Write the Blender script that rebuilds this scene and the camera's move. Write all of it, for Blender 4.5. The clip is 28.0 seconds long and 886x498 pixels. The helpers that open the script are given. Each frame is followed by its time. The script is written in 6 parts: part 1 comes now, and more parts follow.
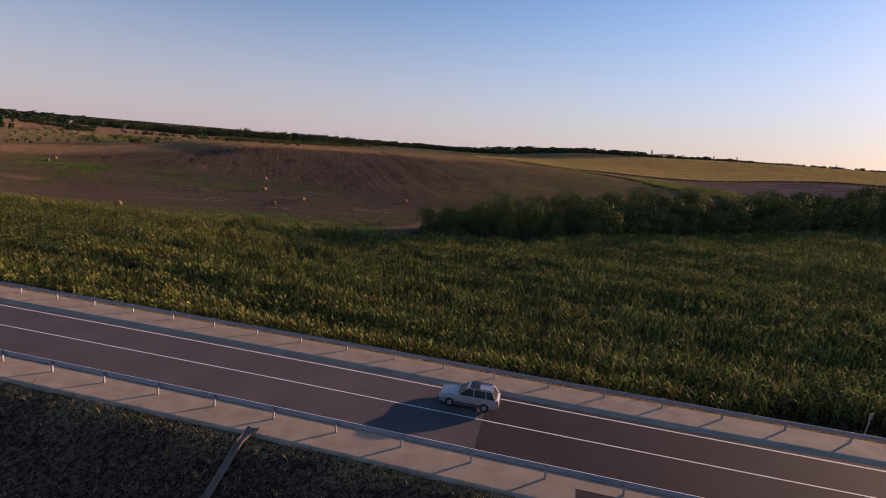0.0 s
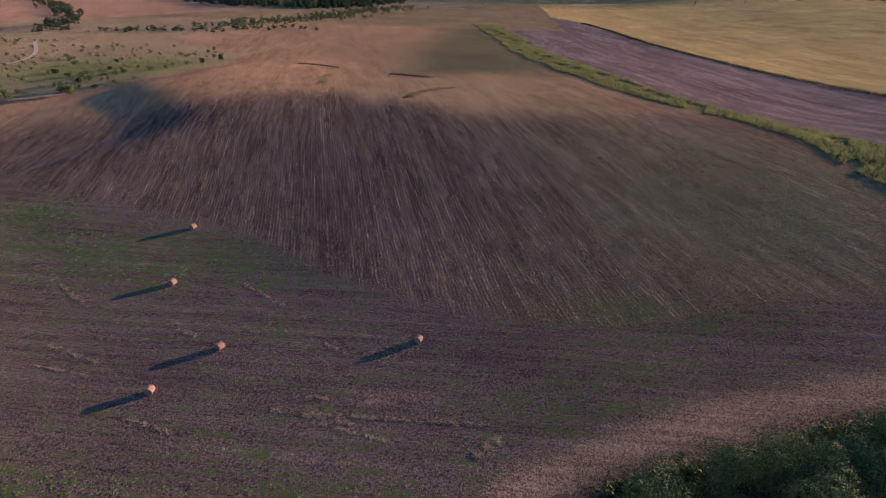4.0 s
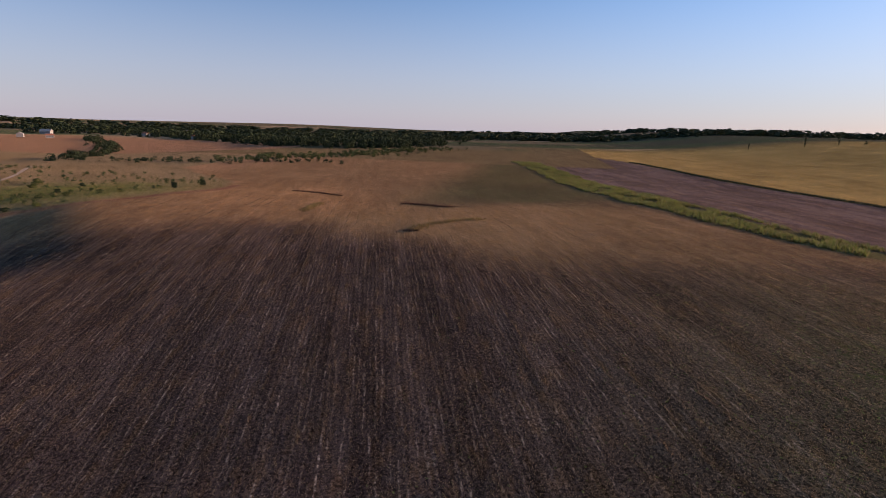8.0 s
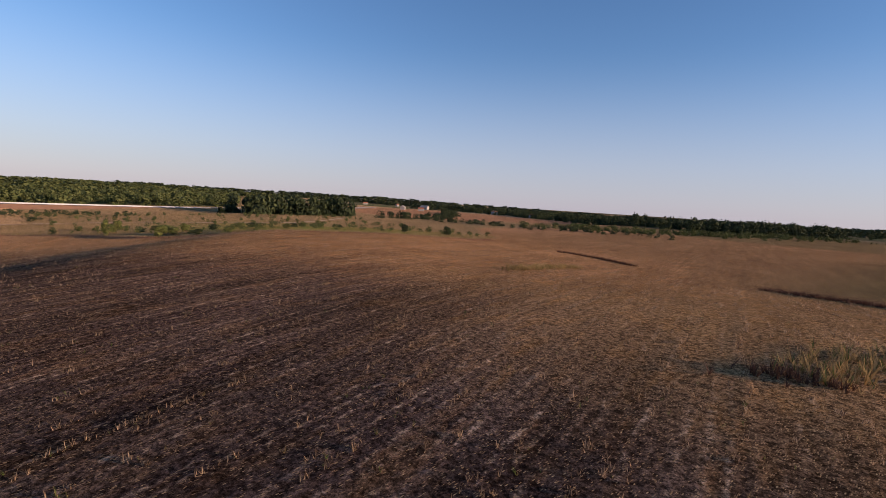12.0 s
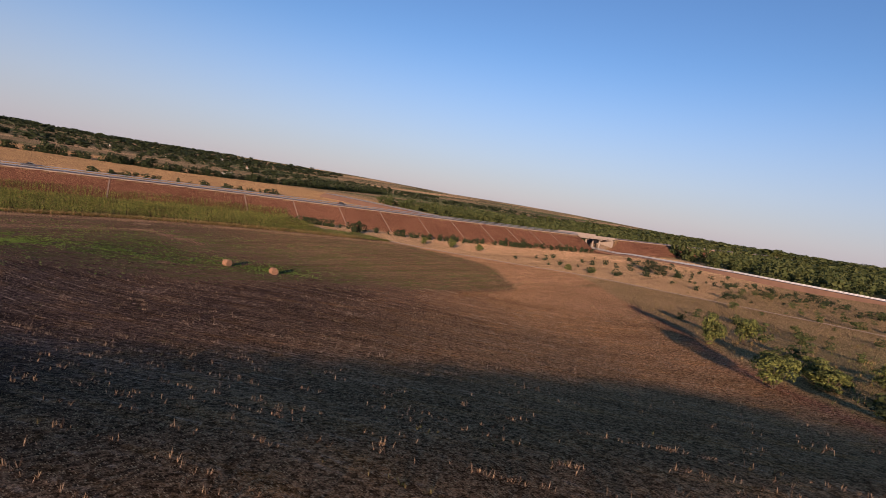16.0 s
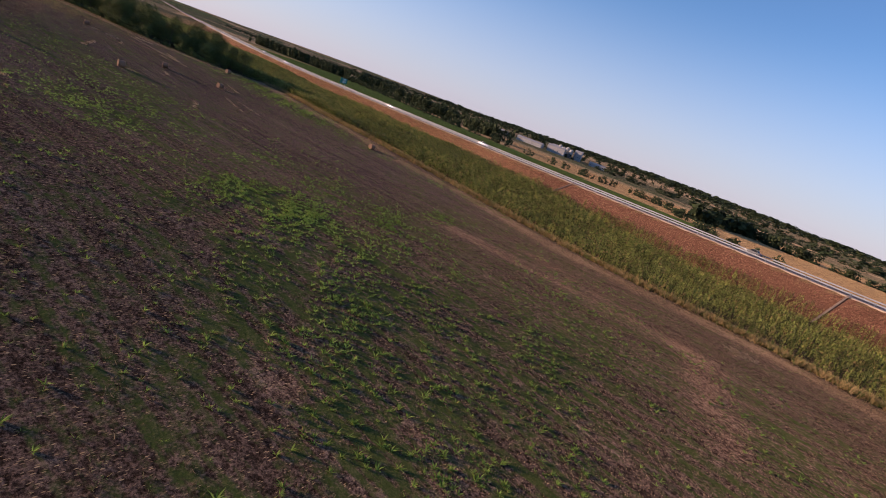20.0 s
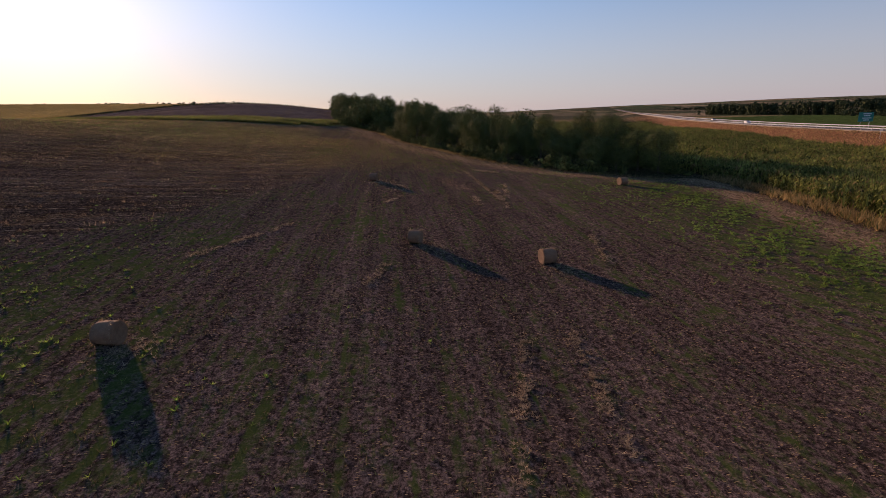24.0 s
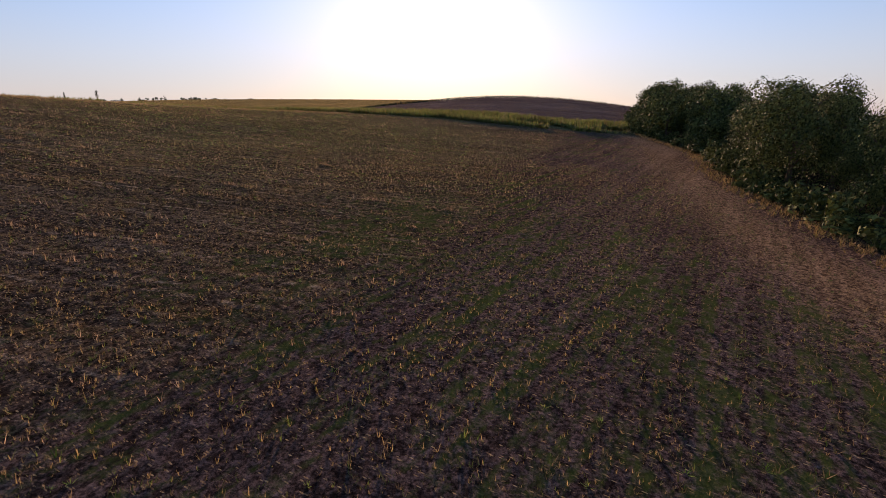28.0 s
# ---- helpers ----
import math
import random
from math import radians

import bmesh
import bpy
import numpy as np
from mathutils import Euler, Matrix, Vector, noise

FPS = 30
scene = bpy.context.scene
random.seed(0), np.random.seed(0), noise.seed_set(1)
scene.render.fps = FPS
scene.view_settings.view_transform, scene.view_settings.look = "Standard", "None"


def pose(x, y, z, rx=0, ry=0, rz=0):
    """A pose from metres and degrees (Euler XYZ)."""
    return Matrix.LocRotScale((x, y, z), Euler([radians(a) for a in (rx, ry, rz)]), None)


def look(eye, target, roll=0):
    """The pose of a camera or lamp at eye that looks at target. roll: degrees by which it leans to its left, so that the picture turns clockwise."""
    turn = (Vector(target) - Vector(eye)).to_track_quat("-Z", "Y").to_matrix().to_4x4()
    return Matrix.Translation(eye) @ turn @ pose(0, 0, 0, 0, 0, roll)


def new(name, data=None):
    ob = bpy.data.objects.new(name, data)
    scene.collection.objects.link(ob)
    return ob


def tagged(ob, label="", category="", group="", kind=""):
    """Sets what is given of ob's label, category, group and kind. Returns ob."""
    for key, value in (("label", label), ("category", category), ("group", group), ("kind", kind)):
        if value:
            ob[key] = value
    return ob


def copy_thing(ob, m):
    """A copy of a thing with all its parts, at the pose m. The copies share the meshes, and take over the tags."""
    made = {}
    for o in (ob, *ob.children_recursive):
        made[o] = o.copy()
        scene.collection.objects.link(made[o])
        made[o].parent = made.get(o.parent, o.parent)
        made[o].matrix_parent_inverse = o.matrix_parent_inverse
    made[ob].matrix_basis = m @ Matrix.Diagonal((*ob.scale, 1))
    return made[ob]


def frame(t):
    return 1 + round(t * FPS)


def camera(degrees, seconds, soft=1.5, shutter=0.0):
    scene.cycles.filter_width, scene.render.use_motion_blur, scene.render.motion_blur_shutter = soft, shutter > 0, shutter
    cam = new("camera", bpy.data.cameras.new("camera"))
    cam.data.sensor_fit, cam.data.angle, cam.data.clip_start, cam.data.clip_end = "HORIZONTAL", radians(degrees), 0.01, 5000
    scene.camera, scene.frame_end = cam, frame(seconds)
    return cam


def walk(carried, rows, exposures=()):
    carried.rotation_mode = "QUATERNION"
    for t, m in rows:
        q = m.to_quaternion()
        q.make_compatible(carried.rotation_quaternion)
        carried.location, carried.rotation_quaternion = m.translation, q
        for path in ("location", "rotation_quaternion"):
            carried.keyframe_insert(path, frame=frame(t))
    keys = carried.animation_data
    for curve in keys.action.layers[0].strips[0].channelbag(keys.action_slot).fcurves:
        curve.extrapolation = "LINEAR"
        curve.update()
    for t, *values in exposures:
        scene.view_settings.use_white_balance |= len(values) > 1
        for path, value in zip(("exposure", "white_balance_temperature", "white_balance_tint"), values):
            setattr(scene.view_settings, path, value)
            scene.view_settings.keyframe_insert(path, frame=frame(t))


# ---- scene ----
# The flight: seconds, place, then tilt, lean and heading in degrees.
PATH = [
    (0, 0.00, 0.00, 21.00, 78.41, -4.70, -0.00),
    (0.5, 1.17, 11.94, 26.22, 70.98, -3.40, 1.74),
    (1, 1.56, 24.76, 31.05, 67.36, -2.25, 3.26),
    (1.5, 1.06, 37.98, 36.05, 68.12, -1.73, 4.01),
    (2, 0.61, 51.04, 41.11, 69.04, -1.64, 4.45),
    (2.5, -0.04, 63.93, 46.16, 68.67, -1.90, 7.29),
    (3, -0.67, 75.80, 50.17, 65.76, -1.90, 6.96),
    (3.5, -1.27, 87.18, 53.50, 63.03, -1.82, 7.31),
    (4, -1.49, 97.95, 55.29, 60.86, -1.51, 5.97),
    (4.5, -2.06, 108.60, 55.87, 59.62, -1.54, 5.38),
    (5, -2.61, 116.91, 55.34, 57.42, -1.60, 4.94),
    (5.5, -3.13, 123.91, 53.89, 55.64, -1.69, 4.66),
    (6, -3.62, 130.62, 51.70, 55.65, -1.77, 4.56),
    (6.5, -4.07, 138.07, 48.96, 58.82, -1.82, 4.65),
    (7, -4.49, 147.27, 45.84, 66.54, -1.82, 4.96),
    (7.5, -3.91, 157.37, 42.59, 75.18, -1.75, 6.80),
    (8, -3.85, 168.04, 38.82, 76.25, -1.62, 10.70),
    (8.5, -4.21, 179.16, 35.69, 76.99, -1.95, 16.73),
    (9, -5.04, 189.96, 32.59, 77.75, -2.05, 21.07),
    (9.5, -6.36, 200.67, 29.39, 78.13, -2.11, 24.09),
    (10, -8.09, 211.38, 26.74, 80.82, -1.60, 24.92),
    (10.5, -11.51, 222.58, 24.83, 82.67, -1.77, 28.23),
    (11, -15.56, 233.42, 23.34, 83.48, -2.01, 33.56),
    (11.5, -20.60, 244.13, 22.31, 84.17, -3.03, 41.19),
    (12, -26.80, 254.72, 21.38, 84.77, -3.57, 48.73),
    (12.5, -34.20, 264.76, 20.63, 85.27, -4.01, 56.67),
    (13, -42.81, 273.85, 20.12, 85.63, -4.77, 65.47),
    (13.5, -52.68, 281.56, 19.92, 85.82, -6.25, 75.59),
    (14, -63.83, 287.49, 20.10, 85.83, -8.87, 87.50),
    (14.5, -76.24, 291.06, 20.24, 86.51, -13.90, 102.44),
    (15, -91.57, 291.75, 20.21, 86.26, -13.15, 115.14),
    (15.5, -102.87, 290.51, 20.21, 85.55, -11.52, 122.79),
    (16, -113.39, 286.87, 20.59, 83.73, -9.60, 129.00),
    (16.5, -123.62, 280.94, 20.59, 81.61, -8.70, 135.12),
    (17, -132.79, 274.97, 20.98, 78.93, -7.09, 140.21),
    (17.5, -141.30, 267.47, 21.38, 75.90, -8.91, 149.43),
    (18, -148.76, 259.15, 21.07, 74.22, -10.02, 158.76),
    (18.5, -154.88, 249.65, 19.92, 73.50, -12.58, 170.02),
    (19, -159.45, 239.37, 18.34, 72.68, -16.14, 184.61),
    (19.5, -161.96, 228.31, 16.17, 72.27, -19.01, 200.96),
    (20, -161.54, 215.91, 14.75, 73.60, -19.71, 216.54),
    (20.5, -157.39, 203.14, 13.76, 74.43, -20.91, 233.39),
    (21, -150.39, 192.32, 13.34, 74.63, -20.66, 245.74),
    (21.5, -141.16, 183.17, 12.72, 75.28, -20.40, 257.07),
    (22, -130.59, 176.19, 12.39, 75.38, -16.62, 262.59),
    (22.5, -119.15, 170.82, 12.23, 75.15, -10.92, 264.15),
    (23, -107.34, 166.55, 12.13, 74.82, -4.91, 263.61),
    (23.5, -95.65, 162.81, 11.96, 74.59, -0.20, 262.83),
    (24, -84.56, 159.08, 11.58, 74.71, 1.61, 263.67),
    (24.5, -74.11, 155.33, 11.32, 74.69, 1.62, 268.89),
    (25, -63.26, 151.31, 10.86, 74.79, 0.44, 280.21),
    (25.5, -51.79, 148.27, 10.47, 74.92, 0.22, 290.56),
    (26, -41.03, 146.85, 10.51, 75.42, -3.60, 305.78),
    (26.5, -30.04, 146.96, 10.46, 75.55, -2.63, 307.16),
    (27, -19.21, 148.76, 10.33, 75.40, -1.04, 304.52),
    (27.5, -8.01, 152.11, 10.19, 75.42, 0.03, 302.04),
    (28, 1.22, 154.97, 10.64, 75.35, -0.09, 300.20),]
EXPOSURE = [(0.0, 0.55, 6650, 34), (1.0, 1.08, 5950, 38), (2.0, 1.08, 5850, 37), (3.0, 1.15, 5650, 34), (4.5, 1.32, 5350, 30), (6.5, 1.35, 5450, 29), (7.0, 1.1, 5700, 28), (7.5, 0.58, 6000, 29), (10.0, 0.68, 6250, 30), (12.0, 0.62, 6150, 27), (14.0, 0.48, 6100, 25), (16.0, 0.45, 6150, 29), (17.0, 0.48, 6000, 27), (19.0, 0.76, 5850, 27), (21.0, 0.84, 6250, 33), (23.5, 0.42, 6450, 31), (26.0, 0.44, 6800, 32), (28.0, 0.6, 6650, 33)]
cam = camera(83.0, 28.0, soft=0.8)
walk(cam, [(r[0], pose(*r[1:])) for r in PATH], EXPOSURE)

# ---- light: a low evening sun and a clear sky ----
SUN_TURN, SUN_HIGH = radians(59), radians(10.0)      # clockwise from +y, above the horizon
world = bpy.data.worlds.new("evening_sky")
scene.world = world
world.use_nodes = True
wn = world.node_tree
wn.nodes.clear()
sky = wn.nodes.new("ShaderNodeTexSky")
sky.sky_type = "NISHITA"
sky.sun_disc = False
sky.sun_elevation, sky.sun_rotation = SUN_HIGH, SUN_TURN
sky.altitude, sky.air_density, sky.dust_density, sky.ozone_density = 150, 0.95, 0.22, 2.1
back = wn.nodes.new("ShaderNodeBackground")
back.inputs["Strength"].default_value = 0.108
wout = wn.nodes.new("ShaderNodeOutputWorld")
# pale evening haze low over the whole horizon
way = wn.nodes.new("ShaderNodeTexCoord")
split = wn.nodes.new("ShaderNodeSeparateXYZ")
wn.links.new(way.outputs["Generated"], split.inputs[0])
low = wn.nodes.new("ShaderNodeMapRange")
low.interpolation_type = "SMOOTHSTEP"
for key, val in (("From Min", -0.02), ("From Max", 0.3), ("To Min", 0.78), ("To Max", 0.0)):
    low.inputs[key].default_value = val
wn.links.new(split.outputs["Z"], low.inputs["Value"])
haze = wn.nodes.new("ShaderNodeMix")
haze.data_type = "RGBA"
haze.inputs[7].default_value = (2.7, 2.8, 3.2, 1)
wn.links.new(low.outputs["Result"], haze.inputs[0])
deep = wn.nodes.new("ShaderNodeHueSaturation")
deep.inputs["Saturation"].default_value = 1.16
wn.links.new(sky.outputs["Color"], deep.inputs["Color"])
wn.links.new(deep.outputs["Color"], haze.inputs[6])
wn.links.new(haze.outputs[2], back.inputs["Color"])
wn.links.new(back.outputs["Background"], wout.inputs["Surface"])
lamp = bpy.data.lights.new("sun", "SUN")
lamp.energy, lamp.angle, lamp.color = 5.0, radians(1.0), (1.0, 0.70, 0.42)
sun = new("sun", lamp)
ce = math.cos(SUN_HIGH)
sun.matrix_world = look((0, 0, 0), (-math.sin(SUN_TURN) * ce, -math.cos(SUN_TURN) * ce, -math.sin(SUN_HIGH)))

# ---- lay of the land ----
ROAD_X = np.array([-2500, -1200, -600, -431, -300, -200, -100, 0, 100, 200, 400, 900, 2500.0])
ROAD_Y = np.array([230, 190, 165, 148, 121, 86.5, 53, 30.6, 7, -29, -113, -330, -1030.0])
ROAD_Z = np.array([9.5, 9.5, 9.4, 9.0, 8.2, 7.1, 5.1, 3.8, 3.0, 2.4, 1.6, 0.5, 0.0])
HILL_X = np.array([-210, -140, -70, 0, 70, 140, 210.0])
HILL_Y = np.array([90, 155, 220, 285, 350, 415.0])
HILL = np.array([
    [2.3, 0.2, 3.4, -0.4, 2.5, 4.8, 1.0],
    [1.8, -0.8, -2.6, 1.4, -0.3, 0.8, 2.5],
    [-1.3, 1.9, 0.8, 1.8, 3.5, 4.8, 7.7],
    [-0.4, 3.2, 4.5, 5.5, 2.7, -0.8, 4.4],
    [-0.3, 3.6, -3.1, 1.2, 3.1, -0.6, 0.5],
    [-1.0, -1.2, 1.2, 1.8, 1.1, 0.1, 0.0]])


def ease(v, a, b):
    t = np.clip((v - a) / (b - a), 0, 1)
    return t * t * (3 - 2 * t)


def spline(x, xs, ys):
    """A smooth curve through a few corners (Hermite)."""
    x = np.clip(np.asarray(x, float), xs[0], xs[-1])
    m = np.gradient(ys, xs)
    i = np.clip(np.searchsorted(xs, x) - 1, 0, len(xs) - 2)
    h = xs[i + 1] - xs[i]
    t = (x - xs[i]) / h
    return ((2 * t**3 - 3 * t**2 + 1) * ys[i] + (t**3 - 2 * t**2 + t) * h * m[i]
            + (-2 * t**3 + 3 * t**2) * ys[i + 1] + (t**3 - t**2) * h * m[i + 1])


def road_y(x):
    return spline(x, ROAD_X, ROAD_Y)


def road_z(x):
    return spline(x, ROAD_X, ROAD_Z)


def road_slope(x):
    return (road_y(np.asarray(x) + 1.0) - road_y(np.asarray(x) - 1.0)) / 2


def road_off(x, y):
    """Distance from the road's middle line, positive towards the fields, and the nearest x along it."""
    u = np.asarray(x, float).copy()
    for _ in range(3):
        s = road_slope(u)
        u = u + ((x - u) + (y - road_y(u)) * s) / (1 + s * s) * 0.8
    s = road_slope(u)
    return ((y - road_y(u)) - (x - u) * s) / np.sqrt(1 + s * s), u


def natural(x, y):
    h = -3 + 12 * ease(y, 40, 420) + 17 * ease(x, 90, 450) * ease(y, 60, 300)
    for j, cy in enumerate(HILL_Y):
        for i, cx in enumerate(HILL_X):
            h = h + HILL[j, i] * np.exp(-((x - cx)**2 + (y - cy)**2) / (2 * 48.0**2))
    s, a = -0.67 * (x + 115) - 0.74 * (y - 268), -0.74 * (x + 115) + 0.67 * (y - 268)
    h = h - 2.7 * ease(s, -10, 24) * ease(np.abs(a - 14), 52, 24) * ease(s, 130, 45)
    h = h + 30 * ease(-y, 700, 2600) + 8 * np.sin(x / 410 + 1) * ease(-y, 500, 1500)
    h = h + 6 * np.sin(x / 530) * ease(y, 900, 2200) + 9 * ease(-x, 900, 2500)
    h = h + 0.10 * np.sin(x / 9.1 + np.sin(y / 13)) * np.sin(y / 11.3 + 0.7) * ease(y, 60, 120)
    h = h - 4.5 * ease(-x, 290, 420) * ease(y, 190, 290) + 9 * ease(x + y, 650, 1300) * ease(x, 120, 500) * ease(y, 150, 500)
    return h


SLOPE_TOP = 7.4          # from the middle line to the edge of the crown of the embankment


def land(x, y):
    x, y = np.asarray(x, float), np.asarray(y, float)
    h = natural(x, y)
    d, u = road_off(x, y)
    top = road_z(u) - 0.05
    gap = ease(np.abs(u + 448), 26, 15)                 # the flyover's opening
    top = top * (1 - gap) + np.minimum(top, 0.3) * gap
    bank = top - np.maximum(np.abs(d) - SLOPE_TOP, 0) / 2.0
    flat = ease(np.abs(d), 40, 12)
    h = np.where(np.abs(d) < 40, np.minimum(h, top - 0.6) * flat + h * (1 - flat), h)
    return np.maximum(h, bank)


def z_at(x, y):
    return float(land(np.array([x]), np.array([y]))[0])


# ---- edges of the fields ----
EDGE_X = np.array([-235, -200, -172, -146, -120, -101, -77, -51, -30, -8, 20, 55, 91, 150, 260, 420.0])
EDGE_Y = np.array([168, 157, 144, 137, 128.5, 122.5, 118.5, 114, 110, 107, 111, 121, 131, 150, 190, 240.0])
WOOD_X = np.array([-8, 3, 12, 37, 66, 90, 104, 118, 134, 200, 300.0])          # far side of the grove
WOOD_Y = np.array([116, 129, 136, 146, 156, 161, 168, 176, 180, 187, 205.0])
MOWN_X = np.array([-260, -214, -195, -153, -132, -107, -67, -25, 12, 48, 80, 110.0])
MOWN_Y = np.array([236, 233, 230, 219, 211, 201, 195, 175, 166, 173, 180, 184.0])
STRIP_Y = np.array([170, 180, 210, 250, 268, 281, 293, 310, 328, 365, 418, 533, 641, 1100.0])
STRIP_X = np.array([112, 107, 99, 93, 89, 76, 59, 47, 38, 26, 12, -4, -28, -120.0])
GOLD_Y = np.array([120, 240, 333, 404, 507, 700, 1070, 1200.0])
GOLD_X = np.array([250, 205, 172, 142, 118, 85, -106, -140.0])
SCRUB_Y = np.array([225, 255, 275, 288, 307, 325, 362, 390, 460.0])
SCRUB_X = np.array([-262, -222, -186, -165, -141, -134, -133, -150, -230.0])
MEADOW_Y = np.array([120, 150, 180, 217, 228, 240.0])
MEADOW_X = np.array([-222, -224, -238, -229, -217, -200.0])
CREST_X = np.array([-160, -130, -112, -90, -70, -41, -20, 0, 20, 45, 72, 100.0])     # where the crest's painted sunlit colour begins
CREST_Y = np.array([290, 298, 296, 293, 289, 273, 266, 261, 258, 266, 275, 282.0])
TRACK_Y = np.array([138, 150, 160, 189, 211, 230, 258, 300, 345, 420.0])
TRACK_X = np.array([-224, -227, -233, -248, -262, -268, -268, -262, -250, -300.0])

ROW_TURN = radians(18)          # the drill rows lean this far from north, more to the east


def rows_of(x, y):
    """Across and along the drill rows, which fan out towards the east."""
    u, v = x * math.cos(ROW_TURN) + y * math.sin(ROW_TURN), -x * math.sin(ROW_TURN) + y * math.cos(ROW_TURN)
    return u + 0.003 * np.maximum(u - 62, 0) * (v - 200), v


def from_rows(across, v):
    k = 0.003 * (v - 200)
    u = np.where(across > 62, (across + k * 62) / (1 + k), across)
    return u * math.cos(ROW_TURN) - v * math.sin(ROW_TURN), u * math.sin(ROW_TURN) + v * math.cos(ROW_TURN)


# ---- materials ----


def material(name, rough=0.9, metal=0.0):
    m = bpy.data.materials.new(name)
    m.use_nodes = True
    nt = m.node_tree
    b = nt.nodes["Principled BSDF"]
    b.inputs["Roughness"].default_value = rough
    b.inputs["Metallic"].default_value = metal
    b.inputs["Specular IOR Level"].default_value = 0.25
    b.inputs["Diffuse Roughness"].default_value = 0.3 if rough > 0.85 else 0.0
    return m, nt, b


def node(nt, kind, **kw):
    n = nt.nodes.new(kind)
    for k, v in kw.items():
        n.inputs[k].default_value = v
    return n


def coords(nt):
    return nt.nodes.new("ShaderNodeTexCoord").outputs["Object"]


def noise_tex(nt, vec, scale, detail=3.0, rough=0.55):
    n = node(nt, "ShaderNodeTexNoise", Scale=scale, Detail=detail, Roughness=rough)
    nt.links.new(vec, n.inputs["Vector"])
    return n.outputs["Fac"]


def ramp(nt, fac, a, b, lo=0.0, hi=1.0):
    n = node(nt, "ShaderNodeMapRange", **{"From Min": a, "From Max": b, "To Min": lo, "To Max": hi})
    n.clamp = True
    nt.links.new(fac, n.inputs["Value"])
    return n.outputs["Result"]


def calc(nt, op, a, b):
    n = nt.nodes.new("ShaderNodeMath")
    n.operation = op
    for i, v in enumerate((a, b)):
        if isinstance(v, (int, float)):
            n.inputs[i].default_value = v
        else:
            nt.links.new(v, n.inputs[i])
    return n.outputs[0]


def blend(nt, fac, a, b, mode="MIX"):
    n = nt.nodes.new("ShaderNodeMix")
    n.data_type, n.blend_type = "RGBA", mode
    for sock, v in ((n.inputs[0], fac), (n.inputs[6], a), (n.inputs[7], b)):
        if isinstance(v, (int, float)):
            sock.default_value = v
        elif isinstance(v, tuple):
            sock.default_value = (*v, 1)
        else:
            nt.links.new(v, sock)
    return n.outputs[2]


def bump(nt, b, height, strength, distance):
    n = node(nt, "ShaderNodeBump", Strength=strength, Distance=distance)
    nt.links.new(height, n.inputs["Height"])
    nt.links.new(n.outputs["Normal"], b.inputs["Normal"])


def grey(nt, value):
    n = nt.nodes.new("ShaderNodeCombineColor")
    for i in range(3):
        nt.links.new(value, n.inputs[i])
    return n.outputs[0]


def mottled(name, a, b, scale, rough=0.9, fine=8.0, relief=0.3, depth=0.05, metal=0.0):
    """A surface that wanders between two colours, with grain of a finer scale."""
    m, nt, bs = material(name, rough, metal)
    v = coords(nt)
    big, small = noise_tex(nt, v, scale, 4), noise_tex(nt, v, scale * fine, 4)
    mix = calc(nt, "ADD", calc(nt, "MULTIPLY", big, 0.6), calc(nt, "MULTIPLY", small, 0.4))
    nt.links.new(blend(nt, ramp(nt, mix, 0.3, 0.7), a, b), bs.inputs["Base Color"])
    if relief:
        bump(nt, bs, small, relief, depth)
    return m


def leafy(name, dark, light, dry=None, dry_share=0.0, trans=0.25):
    """Leaves: a colour of its own for each leaf, some light through the blade."""
    m, nt, bs = material(name, 0.75)
    bs.inputs["Specular IOR Level"].default_value = 0.08
    geo = nt.nodes.new("ShaderNodeNewGeometry")
    r = geo.outputs["Random Per Island"]
    col = blend(nt, r, dark, light)
    if dry:
        info = nt.nodes.new("ShaderNodeTexWhiteNoise")
        info.noise_dimensions = "1D"
        nt.links.new(r, info.inputs["W"])
        pick = calc(nt, "LESS_THAN", info.outputs["Value"], dry_share)
        col = blend(nt, pick, col, dry)
    big = noise_tex(nt, coords(nt), 0.12, 3)
    col = blend(nt, 1.0, col, grey(nt, ramp(nt, big, 0.3, 0.7, 0.7, 1.25)), "MULTIPLY")
    nt.links.new(col, bs.inputs["Base Color"])
    out = nt.nodes["Material Output"]
    tr = nt.nodes.new("ShaderNodeBsdfTranslucent")
    nt.links.new(col, tr.inputs["Color"])
    mx = nt.nodes.new("ShaderNodeMixShader")
    mx.inputs[0].default_value = trans
    nt.links.new(bs.outputs[0], mx.inputs[1])
    nt.links.new(tr.outputs[0], mx.inputs[2])
    nt.links.new(mx.outputs[0], out.inputs["Surface"])
    return m


